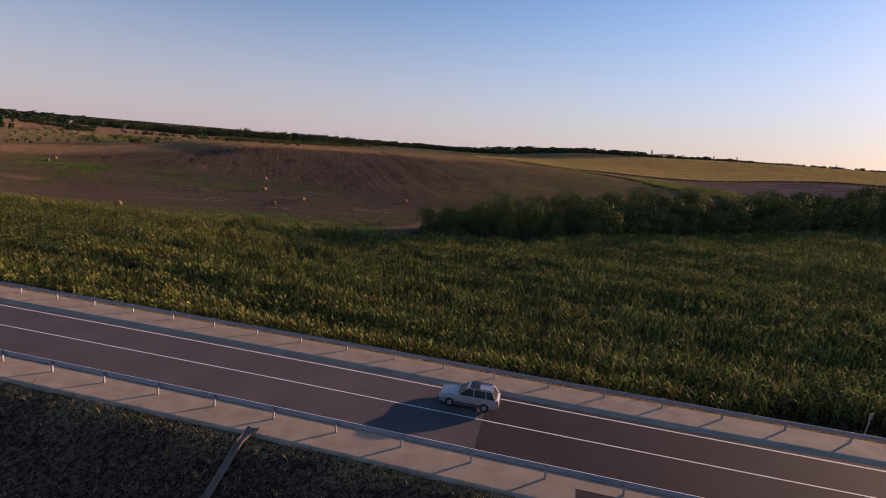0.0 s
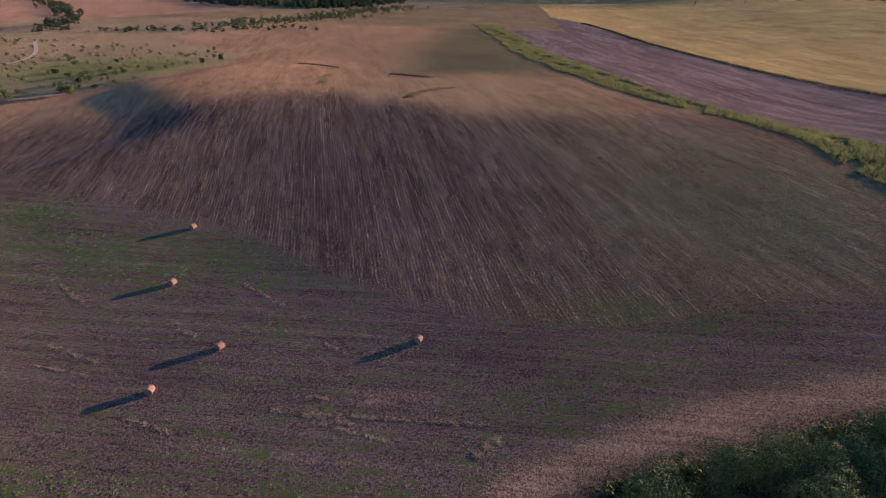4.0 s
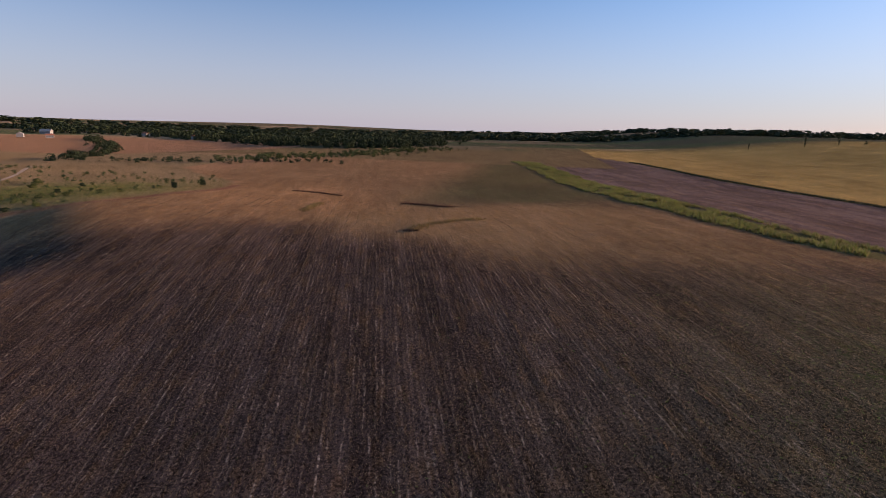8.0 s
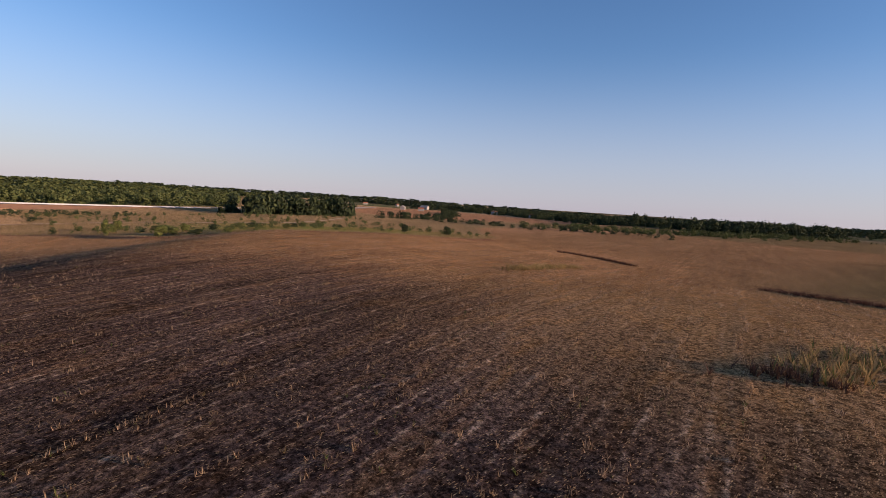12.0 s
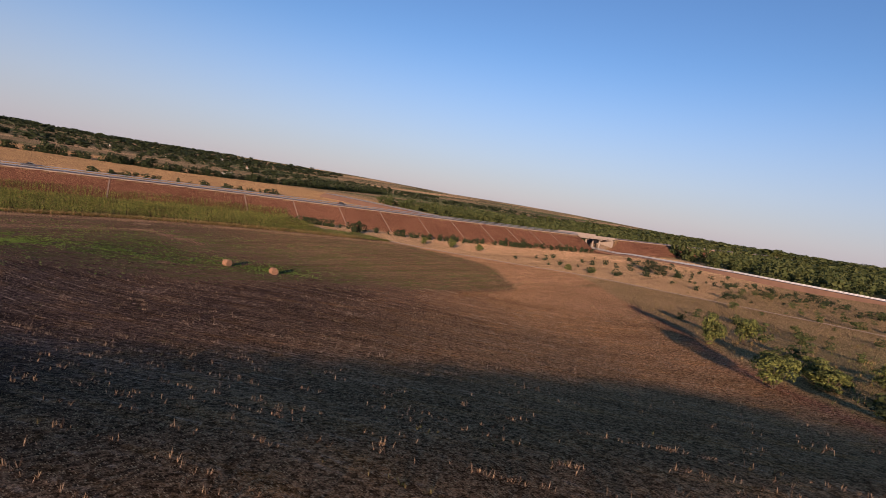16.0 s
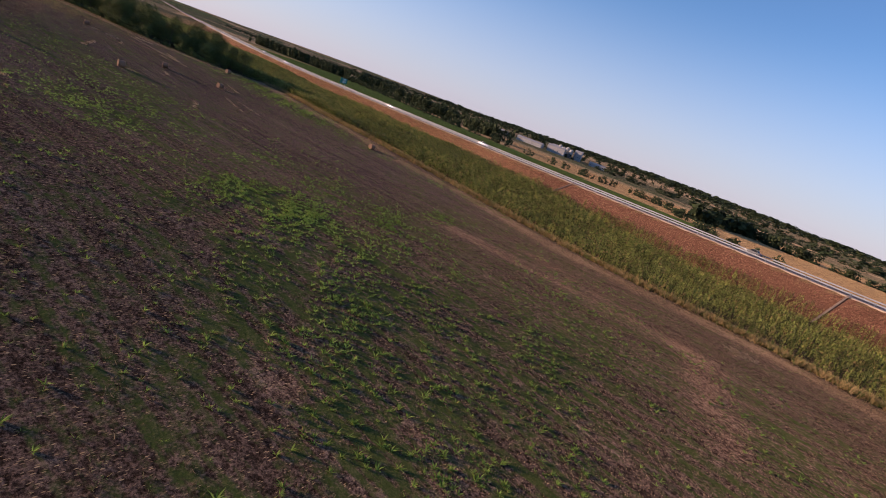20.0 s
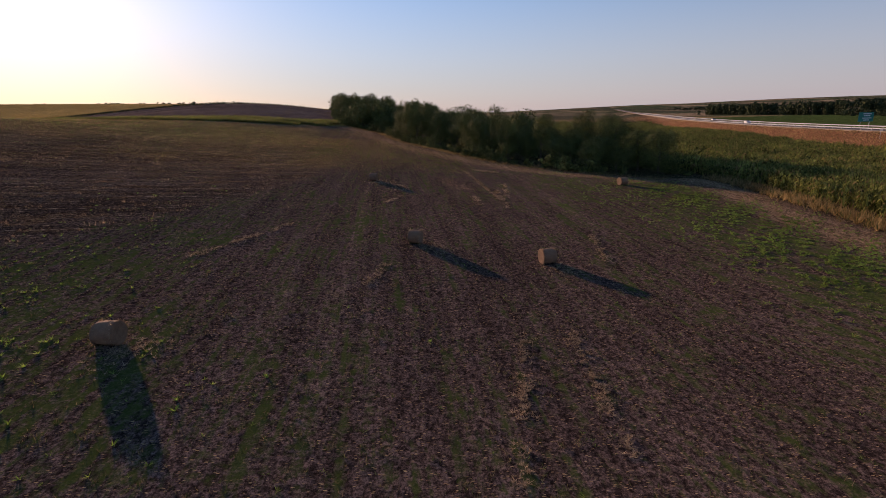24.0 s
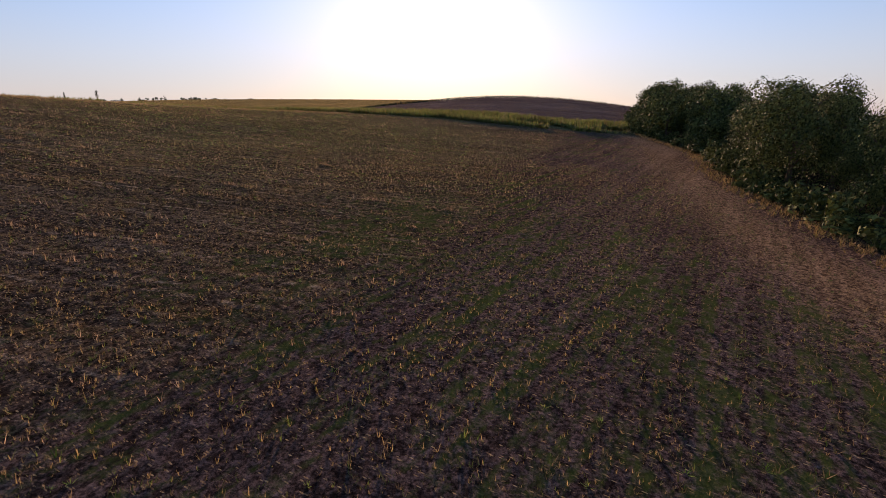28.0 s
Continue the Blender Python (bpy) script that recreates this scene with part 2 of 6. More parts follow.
def make_ground_material():
    m, nt, bs = material("field_ground", 0.95)
    bs.inputs["Specular IOR Level"].default_value = 0.0
    bs.inputs["Diffuse Roughness"].default_value = 0.3
    v = coords(nt)

    def attr(name):
        a = nt.nodes.new("ShaderNodeAttribute")
        a.attribute_name = name
        return a
    soil, green, rows, straw, far = (attr(k) for k in ("soil", "green", "rows", "straw", "far"))
    big, mid = noise_tex(nt, v, 0.035, 4), noise_tex(nt, v, 0.3, 4)
    fine, clod = noise_tex(nt, v, 4.2, 5, 0.7), noise_tex(nt, v, 10.0, 4, 0.75)
    # far fields: large patches, each of one crop
    cells = node(nt, "ShaderNodeTexVoronoi", Scale=0.0045)
    warp = nt.nodes.new("ShaderNodeMapping")
    warp.inputs["Rotation"].default_value = (0, 0, 0.35)
    warp.inputs["Scale"].default_value = (0.6, 1.7, 1)
    nt.links.new(v, warp.inputs["Vector"])
    nt.links.new(warp.outputs[0], cells.inputs["Vector"])
    crop = nt.nodes.new("ShaderNodeValToRGB")
    crop.color_ramp.interpolation = "CONSTANT"
    for i, (p, c) in enumerate(((0.0, (0.20, 0.155, 0.09)), (0.25, (0.10, 0.095, 0.055)), (0.5, (0.10, 0.105, 0.055)), (0.68, (0.36, 0.25, 0.14)), (0.86, (0.09, 0.11, 0.05)))):
        e = crop.color_ramp.elements[i] if i < 2 else crop.color_ramp.elements.new(p)
        e.position, e.color = p, (*c, 1)
    sep = nt.nodes.new("ShaderNodeSeparateColor")
    nt.links.new(cells.outputs["Color"], sep.inputs[0])
    nt.links.new(sep.outputs[0], crop.inputs[0])
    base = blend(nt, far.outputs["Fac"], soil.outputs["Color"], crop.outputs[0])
    # rows left by the drill, running up the hill: every 0.7 m, each fourth one stronger, broken along their length
    lane_at = nt.nodes.new("ShaderNodeCombineXYZ")
    nt.links.new(attr("lane").outputs["Fac"], lane_at.inputs[0])
    nt.links.new(calc(nt, "MULTIPLY", attr("along").outputs["Fac"], 0.09), lane_at.inputs[1])
    lane = noise_tex(nt, lane_at.outputs[0], 0.22, 3, 0.6)
    line = noise_tex(nt, lane_at.outputs[0], 1.1, 2, 0.6)
    sway = calc(nt, "ADD", attr("lane").outputs["Fac"], calc(nt, "MULTIPLY", noise_tex(nt, v, 0.35, 3), 0.8))
    drill = ramp(nt, calc(nt, "SINE", calc(nt, "MULTIPLY", sway, 2 * math.pi / 0.7), 0), -1, 1)
    fourth = ramp(nt, calc(nt, "SINE", calc(nt, "MULTIPLY", sway, 2 * math.pi / 2.8), 0), 0.2, 1)
    row_tone = calc(nt, "MULTIPLY", ramp(nt, lane, 0.36, 0.64, 0.72, 1.26), ramp(nt, line, 0.36, 0.64, 0.78, 1.2))
    row_tone = calc(nt, "MULTIPLY", row_tone, ramp(nt, drill, 0.1, 0.9, 0.93, 1.05))
    base = blend(nt, rows.outputs["Fac"], base, blend(nt, 1.0, base, grey(nt, row_tone), "MULTIPLY"))
    # yellowish and dark plum blotches drawn out along the rows
    blot_at = nt.nodes.new("ShaderNodeCombineXYZ")
    nt.links.new(attr("lane").outputs["Fac"], blot_at.inputs[0])
    nt.links.new(calc(nt, "MULTIPLY", attr("along").outputs["Fac"], 0.3), blot_at.inputs[1])
    blot = noise_tex(nt, blot_at.outputs[0], 0.55, 5, 0.7)
    plum = noise_tex(nt, blot_at.outputs[0], 0.16, 4, 0.65)
    base = blend(nt, calc(nt, "MULTIPLY", ramp(nt, blot, 0.50, 0.64, 0.0, 0.8), rows.outputs["Fac"]), base, blend(nt, 1.0, base, (1.65, 1.42, 0.95), "MULTIPLY"))
    base = blend(nt, calc(nt, "MULTIPLY", ramp(nt, plum, 0.5, 0.64, 0.0, 0.5), rows.outputs["Fac"]), base, blend(nt, 1.0, base, (0.62, 0.58, 0.66), "MULTIPLY"))
    # pale broken lines of stalks along the rows
    dots = ramp(nt, noise_tex(nt, v, 1.3, 5, 0.8), 0.49, 0.56)
    streak = calc(nt, "MULTIPLY", ramp(nt, drill, 0.62, 0.92), calc(nt, "MULTIPLY", dots, calc(nt, "ADD", ramp(nt, line, 0.50, 0.62, 0.04, 0.8), calc(nt, "MULTIPLY", fourth, 0.35))))
    base = blend(nt, calc(nt, "MULTIPLY", calc(nt, "MULTIPLY", streak, rows.outputs["Fac"]), 0.9), base, (0.46, 0.33, 0.215))
    swath = attr("swath")
    comb = nt.nodes.new("ShaderNodeMapping")
    comb.inputs["Rotation"].default_value = (0, 0, radians(8))
    comb.inputs["Scale"].default_value = (0.03, 1, 1)
    nt.links.new(v, comb.inputs["Vector"])
    rake = noise_tex(nt, comb.outputs[0], 0.55, 3, 0.65)
    rake_tone = ramp(nt, rake, 0.36, 0.64, 0.8, 1.2)
    base = blend(nt, swath.outputs["Fac"], base, blend(nt, 1.0, base, grey(nt, rake_tone), "MULTIPLY"))
    thread = noise_tex(nt, comb.outputs[0], 2.1, 2, 0.6)
    base = blend(nt, swath.outputs["Fac"], base, blend(nt, 1.0, base, grey(nt, ramp(nt, thread, 0.38, 0.62, 0.84, 1.15)), "MULTIPLY"))
    wisp = calc(nt, "MULTIPLY", ramp(nt, rake, 0.63, 0.68), ramp(nt, noise_tex(nt, v, 0.8, 4, 0.7), 0.45, 0.58))
    base = blend(nt, calc(nt, "MULTIPLY", calc(nt, "MULTIPLY", wisp, swath.outputs["Fac"]), 0.55), base, (0.30, 0.20, 0.13))
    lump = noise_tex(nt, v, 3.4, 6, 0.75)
    tone = calc(nt, "ADD", calc(nt, "MULTIPLY", ramp(nt, big, 0.3, 0.7, 0.7, 1.3), 0.6), calc(nt, "MULTIPLY", ramp(nt, mid, 0.3, 0.7, 0.75, 1.25), 0.4))
    base = blend(nt, 1.0, base, grey(nt, tone), "MULTIPLY")
    # shade between clods and lumps multiplied into the colour, from the bump's noises
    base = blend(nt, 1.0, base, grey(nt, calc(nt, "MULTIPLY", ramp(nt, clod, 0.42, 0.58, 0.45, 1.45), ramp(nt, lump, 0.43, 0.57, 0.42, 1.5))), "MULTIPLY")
    # loose straw
    for k, (turn_by, wide, size, cut) in enumerate(((18, 17.0, 5.0, 0.30), (70, 15.0, 5.6, 0.24), (125, 16.0, 4.4, 0.22))):
        lay_ = nt.nodes.new("ShaderNodeMapping")
        lay_.inputs["Rotation"].default_value = (0, 0, radians(-turn_by))
        lay_.inputs["Scale"].default_value = (wide, size, 0.3)
        lay_.inputs["Location"].default_value = (k * 3.7, k * 5.1, 0)
        nt.links.new(v, lay_.inputs["Vector"])
        cell = node(nt, "ShaderNodeTexVoronoi", Scale=1.0)
        nt.links.new(lay_.outputs[0], cell.inputs["Vector"])
        tint = nt.nodes.new("ShaderNodeSeparateColor")
        nt.links.new(cell.outputs["Color"], tint.inputs[0])
        some = calc(nt, "LESS_THAN", tint.outputs[0], calc(nt, "ADD", calc(nt, "MULTIPLY", straw.outputs["Fac"], ramp(nt, lump, 0.4, 0.6, 0.5, 1.3)), 0.03))
        stick = calc(nt, "MULTIPLY", ramp(nt, cell.outputs["Distance"], cut + 0.10, cut), some)
        base = blend(nt, calc(nt, "MULTIPLY", stick, 0.92), base, blend(nt, tint.outputs[1], (0.28, 0.165, 0.085), (0.66, 0.45, 0.22)))
    # low green growth
    gp = calc(nt, "ADD", calc(nt, "MULTIPLY", mid, 0.3), calc(nt, "ADD", calc(nt, "MULTIPLY", noise_tex(nt, v, 1.6, 5, 0.7), 0.5), calc(nt, "MULTIPLY", big, 0.2)))
    gf = ramp(nt, calc(nt, "SUBTRACT", calc(nt, "ADD", gp, calc(nt, "ADD", calc(nt, "MULTIPLY", green.outputs["Fac"], 0.5), calc(nt, "MULTIPLY", calc(nt, "SUBTRACT", thread, 0.5), calc(nt, "MULTIPLY", swath.outputs["Fac"], 0.5)))), 0.72), 0.0, 0.12, 0.0, 0.85)
    base = blend(nt, gf, base, blend(nt, clod, (0.045, 0.07, 0.016), (0.10, 0.13, 0.03)))
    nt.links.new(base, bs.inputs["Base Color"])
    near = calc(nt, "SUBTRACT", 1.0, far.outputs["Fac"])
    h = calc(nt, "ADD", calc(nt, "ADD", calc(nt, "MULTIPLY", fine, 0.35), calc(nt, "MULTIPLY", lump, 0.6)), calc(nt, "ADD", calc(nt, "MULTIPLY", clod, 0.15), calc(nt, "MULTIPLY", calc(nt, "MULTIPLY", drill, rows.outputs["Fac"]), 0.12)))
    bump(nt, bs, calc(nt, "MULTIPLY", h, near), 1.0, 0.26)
    return m


MAT_GROUND = make_ground_material()
MAT_ASPHALT = mottled("asphalt", (0.085, 0.073, 0.074), (0.13, 0.11, 0.11), 0.25, 0.8, 40, 0.25, 0.01)
MAT_ASPHALT_NEW = mottled("fresh_asphalt", (0.038, 0.031, 0.034), (0.056, 0.045, 0.048), 0.3, 0.8, 40, 0.25, 0.01)
for surface in (MAT_ASPHALT, MAT_ASPHALT_NEW):
    surface.node_tree.nodes["Principled BSDF"].inputs["Specular IOR Level"].default_value = 0.06
MAT_PAINT = mottled("road_paint", (0.6, 0.57, 0.52), (0.75, 0.72, 0.67), 1.5, 0.7, 10, 0.0)
MAT_GRAVEL = mottled("shoulder_gravel", (0.27, 0.20, 0.145), (0.45, 0.35, 0.255), 0.8, 0.95, 25, 0.5, 0.03)
MAT_STEEL = mottled("galvanised_steel", (0.24, 0.26, 0.29), (0.36, 0.38, 0.41), 1.0, 0.6, 12, 0.0, metal=0.7)
MAT_CONCRETE = mottled("pale_concrete", (0.24, 0.20, 0.17), (0.38, 0.33, 0.28), 0.6, 0.9, 12, 0.2, 0.02)
MAT_CHUTE = mottled("stained_concrete", (0.17, 0.12, 0.09), (0.28, 0.21, 0.16), 0.9, 0.9, 12, 0.2, 0.02)
MAT_TRACK = mottled("dusty_track", (0.30, 0.215, 0.145), (0.42, 0.32, 0.225), 0.3, 0.95, 14, 0.4, 0.04)
MAT_BARE = mottled("bare_earth", (0.15, 0.085, 0.055), (0.24, 0.14, 0.085), 0.2, 0.95, 14, 0.4, 0.05)
MAT_BARK = mottled("bark", (0.07, 0.05, 0.035), (0.14, 0.105, 0.075), 3.0, 0.95, 6, 0.6, 0.03)
MAT_LEAF = leafy("tree_leaves", (0.022, 0.034, 0.014), (0.19, 0.21, 0.058), trans=0.05)
MAT_DEADWEED = leafy("dead_brown_weeds", (0.05, 0.026, 0.018), (0.13, 0.065, 0.04), trans=0.15)
MAT_SLOPE = leafy("thin_slope_grass", (0.17, 0.125, 0.055), (0.48, 0.34, 0.15), (0.14, 0.19, 0.04), 0.18, 0.55)
MAT_LEAF_FAR = leafy("far_tree_leaves", (0.018, 0.03, 0.017), (0.058, 0.074, 0.03), trans=0.1)
MAT_WOOD_GREEN = leafy("young_forest_leaves", (0.045, 0.065, 0.022), (0.11, 0.125, 0.045), trans=0.2)
MAT_CORN = leafy("maize_leaves", (0.026, 0.04, 0.013), (0.30, 0.32, 0.075), (0.26, 0.18, 0.075), 0.12, 0.2)
MAT_WEED = leafy("weed_leaves", (0.09, 0.17, 0.03), (0.31, 0.42, 0.085), (0.28, 0.24, 0.08), 0.05, 0.5)
MAT_MARGIN = leafy("margin_weed_leaves", (0.08, 0.115, 0.026), (0.29, 0.31, 0.085), (0.26, 0.2, 0.09), 0.25, 0.35)
MAT_DRYGRASS = leafy("dry_grass", (0.20, 0.135, 0.055), (0.46, 0.32, 0.14), (0.09, 0.11, 0.035), 0.2, 0.3)
MAT_STUBBLE = leafy("stubble_straw", (0.12, 0.08, 0.055), (0.60, 0.42, 0.25), (0.07, 0.05, 0.038), 0.3, 0.45)
MAT_SPARSE = leafy("sparse_meadow_growth", (0.08, 0.075, 0.03), (0.25, 0.19, 0.085), (0.08, 0.13, 0.025), 0.25, 0.25)
MAT_CUT = leafy("cut_meadow_grass", (0.06, 0.05, 0.035), (0.30, 0.22, 0.12), (0.08, 0.11, 0.03), 0.4, 0.4)
MAT_STRAW = leafy("loose_straw_stalks", (0.32, 0.22, 0.13), (0.58, 0.43, 0.27), (0.2, 0.14, 0.09), 0.2, 0.35)
MAT_HAY = mottled("baled_hay", (0.20, 0.108, 0.066), (0.36, 0.205, 0.12), 3.0, 0.95, 8, 0.8, 0.05)
MAT_HAY_END = mottled("hay_bale_end", (0.16, 0.092, 0.06), (0.31, 0.19, 0.115), 4.0, 0.95, 8, 0.9, 0.06)

# ---- mesh helpers ----


def link_mesh(name, verts, faces, mat, parent=None, label=""):
    """One mesh object out of arrays: verts (n, 3), faces as equal rows."""
    me = bpy.data.meshes.new(name)
    verts, faces = np.asarray(verts, np.float32), np.asarray(faces, np.int32)
    k = faces.shape[1]
    me.vertices.add(len(verts))
    me.vertices.foreach_set("co", verts.ravel())
    me.loops.add(faces.size)
    me.loops.foreach_set("vertex_index", faces.ravel())
    me.polygons.add(len(faces))
    me.polygons.foreach_set("loop_start", np.arange(0, faces.size, k, dtype=np.int32))
    me.polygons.foreach_set("use_smooth", np.zeros(len(faces), bool))
    me.update(calc_edges=True)
    me.materials.append(mat)
    ob = new(name, me)
    ob.parent = parent
    if label:
        tagged(ob, label)
    return ob


def part(name, bm, mat, parent=None, label="", smooth=False):
    me = bpy.data.meshes.new(name)
    bm.to_mesh(me)
    bm.free()
    me.materials.append(mat)
    if smooth:
        me.polygons.foreach_set("use_smooth", [True] * len(me.polygons))
    ob = new(name, me)
    ob.parent = parent
    if label:
        tagged(ob, label)
    return ob


def box(bm, x0, x1, y0, y1, z0, z1, bevel=0.0):
    r = bmesh.ops.create_cube(bm, size=1, matrix=Matrix.Translation(((x0 + x1) / 2, (y0 + y1) / 2, (z0 + z1) / 2)) @ Matrix.Diagonal((x1 - x0, y1 - y0, z1 - z0, 1)))
    if bevel:
        es = list({e for v in r["verts"] for e in v.link_edges})
        bmesh.ops.bevel(bm, geom=es, offset=bevel, segments=2, affect="EDGES")
    return bm


def tube(bm, a, b, r0, r1, n=8):
    a, b = Vector(a), Vector(b)
    m = Matrix.Translation((a + b) / 2) @ (b - a).to_track_quat("Z", "Y").to_matrix().to_4x4()
    bmesh.ops.create_cone(bm, cap_ends=True, segments=n, radius1=r0, radius2=r1, depth=(b - a).length, matrix=m)
    return bm


def scatter(name, shapes, xyz, size, turn, mat, rng, wide=None):
    """Many small plants as one mesh: each place takes one of the shapes (verts, quads)."""
    pick = rng.integers(0, len(shapes), len(xyz))
    vs, fs, n = [], [], 0
    for k, (sv, sf) in enumerate(shapes):
        sel = np.where(pick == k)[0]
        if not len(sel):
            continue
        c, s = np.cos(turn[sel])[:, None], np.sin(turn[sel])[:, None]
        w = (size if wide is None else wide)[sel][:, None]
        x, y, z = sv[:, 0][None], sv[:, 1][None], sv[:, 2][None]
        p = np.stack([(c * x - s * y) * w, (s * x + c * y) * w, z * size[sel][:, None] + 0 * x], 2) + xyz[sel][:, None, :]
        vs.append(p.reshape(-1, 3))
        fs.append((sf[None] + (np.arange(len(sel)) * len(sv))[:, None, None] + n).reshape(-1, sf.shape[1]))
        n += len(sel) * len(sv)
    return link_mesh(name, np.concatenate(vs), np.concatenate(fs), mat)


def blade_shape(rng, count, height, spread, width, droop, segs=2, base=0.0):
    """A tuft of bent blades standing round a root, as quads."""
    v, f = [], []
    for _ in range(count):
        a = rng.uniform(0, 2 * math.pi)
        h, o = height * rng.uniform(0.6, 1.1), spread * rng.uniform(0.4, 1.2)
        z0 = base * rng.uniform(0, 1)
        dx, dy = math.cos(a), math.sin(a)
        n = len(v)
        for i in range(segs + 1):
            t = i / segs
            w = width * (1 - t * 0.85) * (0.6 + 0.8 * t * (1 - t) * 2)
            px, py = dx * o * t, dy * o * t
            pz = z0 + (h - z0) * t - droop * h * t * t
            v += [(px - dy * w, py + dx * w, pz), (px + dy * w, py - dx * w, pz)]
        for i in range(segs):
            f.append((n + 2 * i, n + 2 * i + 1, n + 2 * i + 3, n + 2 * i + 2))
    return np.array(v), np.array(f)


def corn_shape(rng, simple=False):
    v, f = [], []
    n = 0
    for k in range(2):                      # stalk as a narrow cross, then the tassel
        a = k * math.pi / 2
        dx, dy = math.cos(a) * 0.02, math.sin(a) * 0.02
        v += [(-dx, -dy, 0), (dx, dy, 0), (dx * 0.5, dy * 0.5, 1.0), (-dx * 0.5, -dy * 0.5, 1.0)]
        f.append((n, n + 1, n + 2, n + 3))
        n += 4
    side = rng.uniform(0, math.pi)
    for k in range(5 if simple else 7):
        a = side + (k % 2) * math.pi + rng.normal(0, 0.45)
        z0 = 0.2 + (0.15 if simple else 0.105) * k + rng.uniform(-0.02, 0.02)
        ln = (0.38 - 0.03 * abs(k - 3)) * rng.uniform(0.8, 1.15)
        dx, dy = math.cos(a), math.sin(a)
        rise = 0.3 * rng.uniform(0.6, 1.3)
        for i, t in ((0, 0.0), (1, 0.8)) if simple else ((0, 0.0), (1, 0.45), (2, 1.0)):
            w = (0.02, 0.040, 0.004)[i] * (1.6 if simple else 1.0)
            z = z0 + rise * (t * 2 - 2.1 * t * t)
            v += [(dx * ln * t - dy * w, dy * ln * t + dx * w, z), (dx * ln * t + dy * w, dy * ln * t - dx * w, z - 0.012)]
        f.append((n, n + 1, n + 3, n + 2))
        if not simple:
            f.append((n + 2, n + 3, n + 5, n + 4))
        n = len(v)
    for k in range(2):
        a = rng.uniform(0, 6.28)
        dx, dy = math.cos(a), math.sin(a)
        v += [(-dy * 0.008, dx * 0.008, 0.95), (dy * 0.008, -dx * 0.008, 0.95), (dx * 0.08 + dy * 0.006, dy * 0.08, 1.12), (dx * 0.08, dy * 0.08 + dx * 0.006, 1.12)]
        f.append((n, n + 1, n + 2, n + 3))
        n += 4
    return np.array(v), np.array(f)


def crown_shape(rng, cards, lobes, leaf, squash=1.0, low=0.25, fat=1.0):
    """A crown of height 1 and about 1 wide: small leaf sprays on the skins of uneven lobes."""
    v, f = [], []
    centres = []
    for i in range(lobes):
        a, r = rng.uniform(0, 6.28), rng.uniform(0.05, 0.33)
        z = rng.uniform(low + 0.12, 0.82)
        r *= 1.15 - abs(z - 0.5)
        centres.append((math.cos(a) * r, math.sin(a) * r, z, fat * rng.uniform(0.13, 0.24)))
    for k in range(cards):
        cx, cy, cz, rad = centres[k % lobes]
        d = rng.normal(size=3)
        d /= np.linalg.norm(d)
        if d[2] < -0.2 and rng.random() < 0.6:
            d[2] *= -1
        p = np.array((cx, cy, cz)) + d * rad * rng.uniform(0.72, 1.1) * np.array((1, 1, squash))
        t = np.cross(d, rng.normal(size=3)) + rng.normal(size=3) * 0.3      # leaves lie along the skin of the lobe
        t /= np.linalg.norm(t)
        b = np.cross(t, d + rng.normal(size=3) * 0.35)
        b /= np.linalg.norm(b)
        s = leaf * rng.uniform(0.6, 1.3)
        n = len(v)
        v += [p - t * s, p + b * s * 0.55, p + t * s, p - b * s * 0.55]
        f.append((n, n + 1, n + 2, n + 3))
    return np.array(v), np.array(f)


def inside_rows(x0, x1, y0, y1, dx, dy, rng, jitter=0.35):
    gx, gy = np.meshgrid(np.arange(x0, x1, dx), np.arange(y0, y1, dy))
    gx, gy = gx.ravel(), gy.ravel()
    return gx + rng.uniform(-jitter, jitter, len(gx)) * dx, gy + rng.uniform(-jitter, jitter, len(gy)) * dy


# ---- ground: one sheet out to the horizon ----
def ticks(a, b, step, reach, grow=1.075):
    mid = list(np.arange(a, b + step / 2, step))
    lo, hi, d = [a], [b], step
    while hi[-1] < reach or lo[-1] > -reach:
        d *= grow
        lo.append(lo[-1] - d)
        hi.append(hi[-1] + d)
    return np.array(lo[:0:-1] + mid + hi[1:])


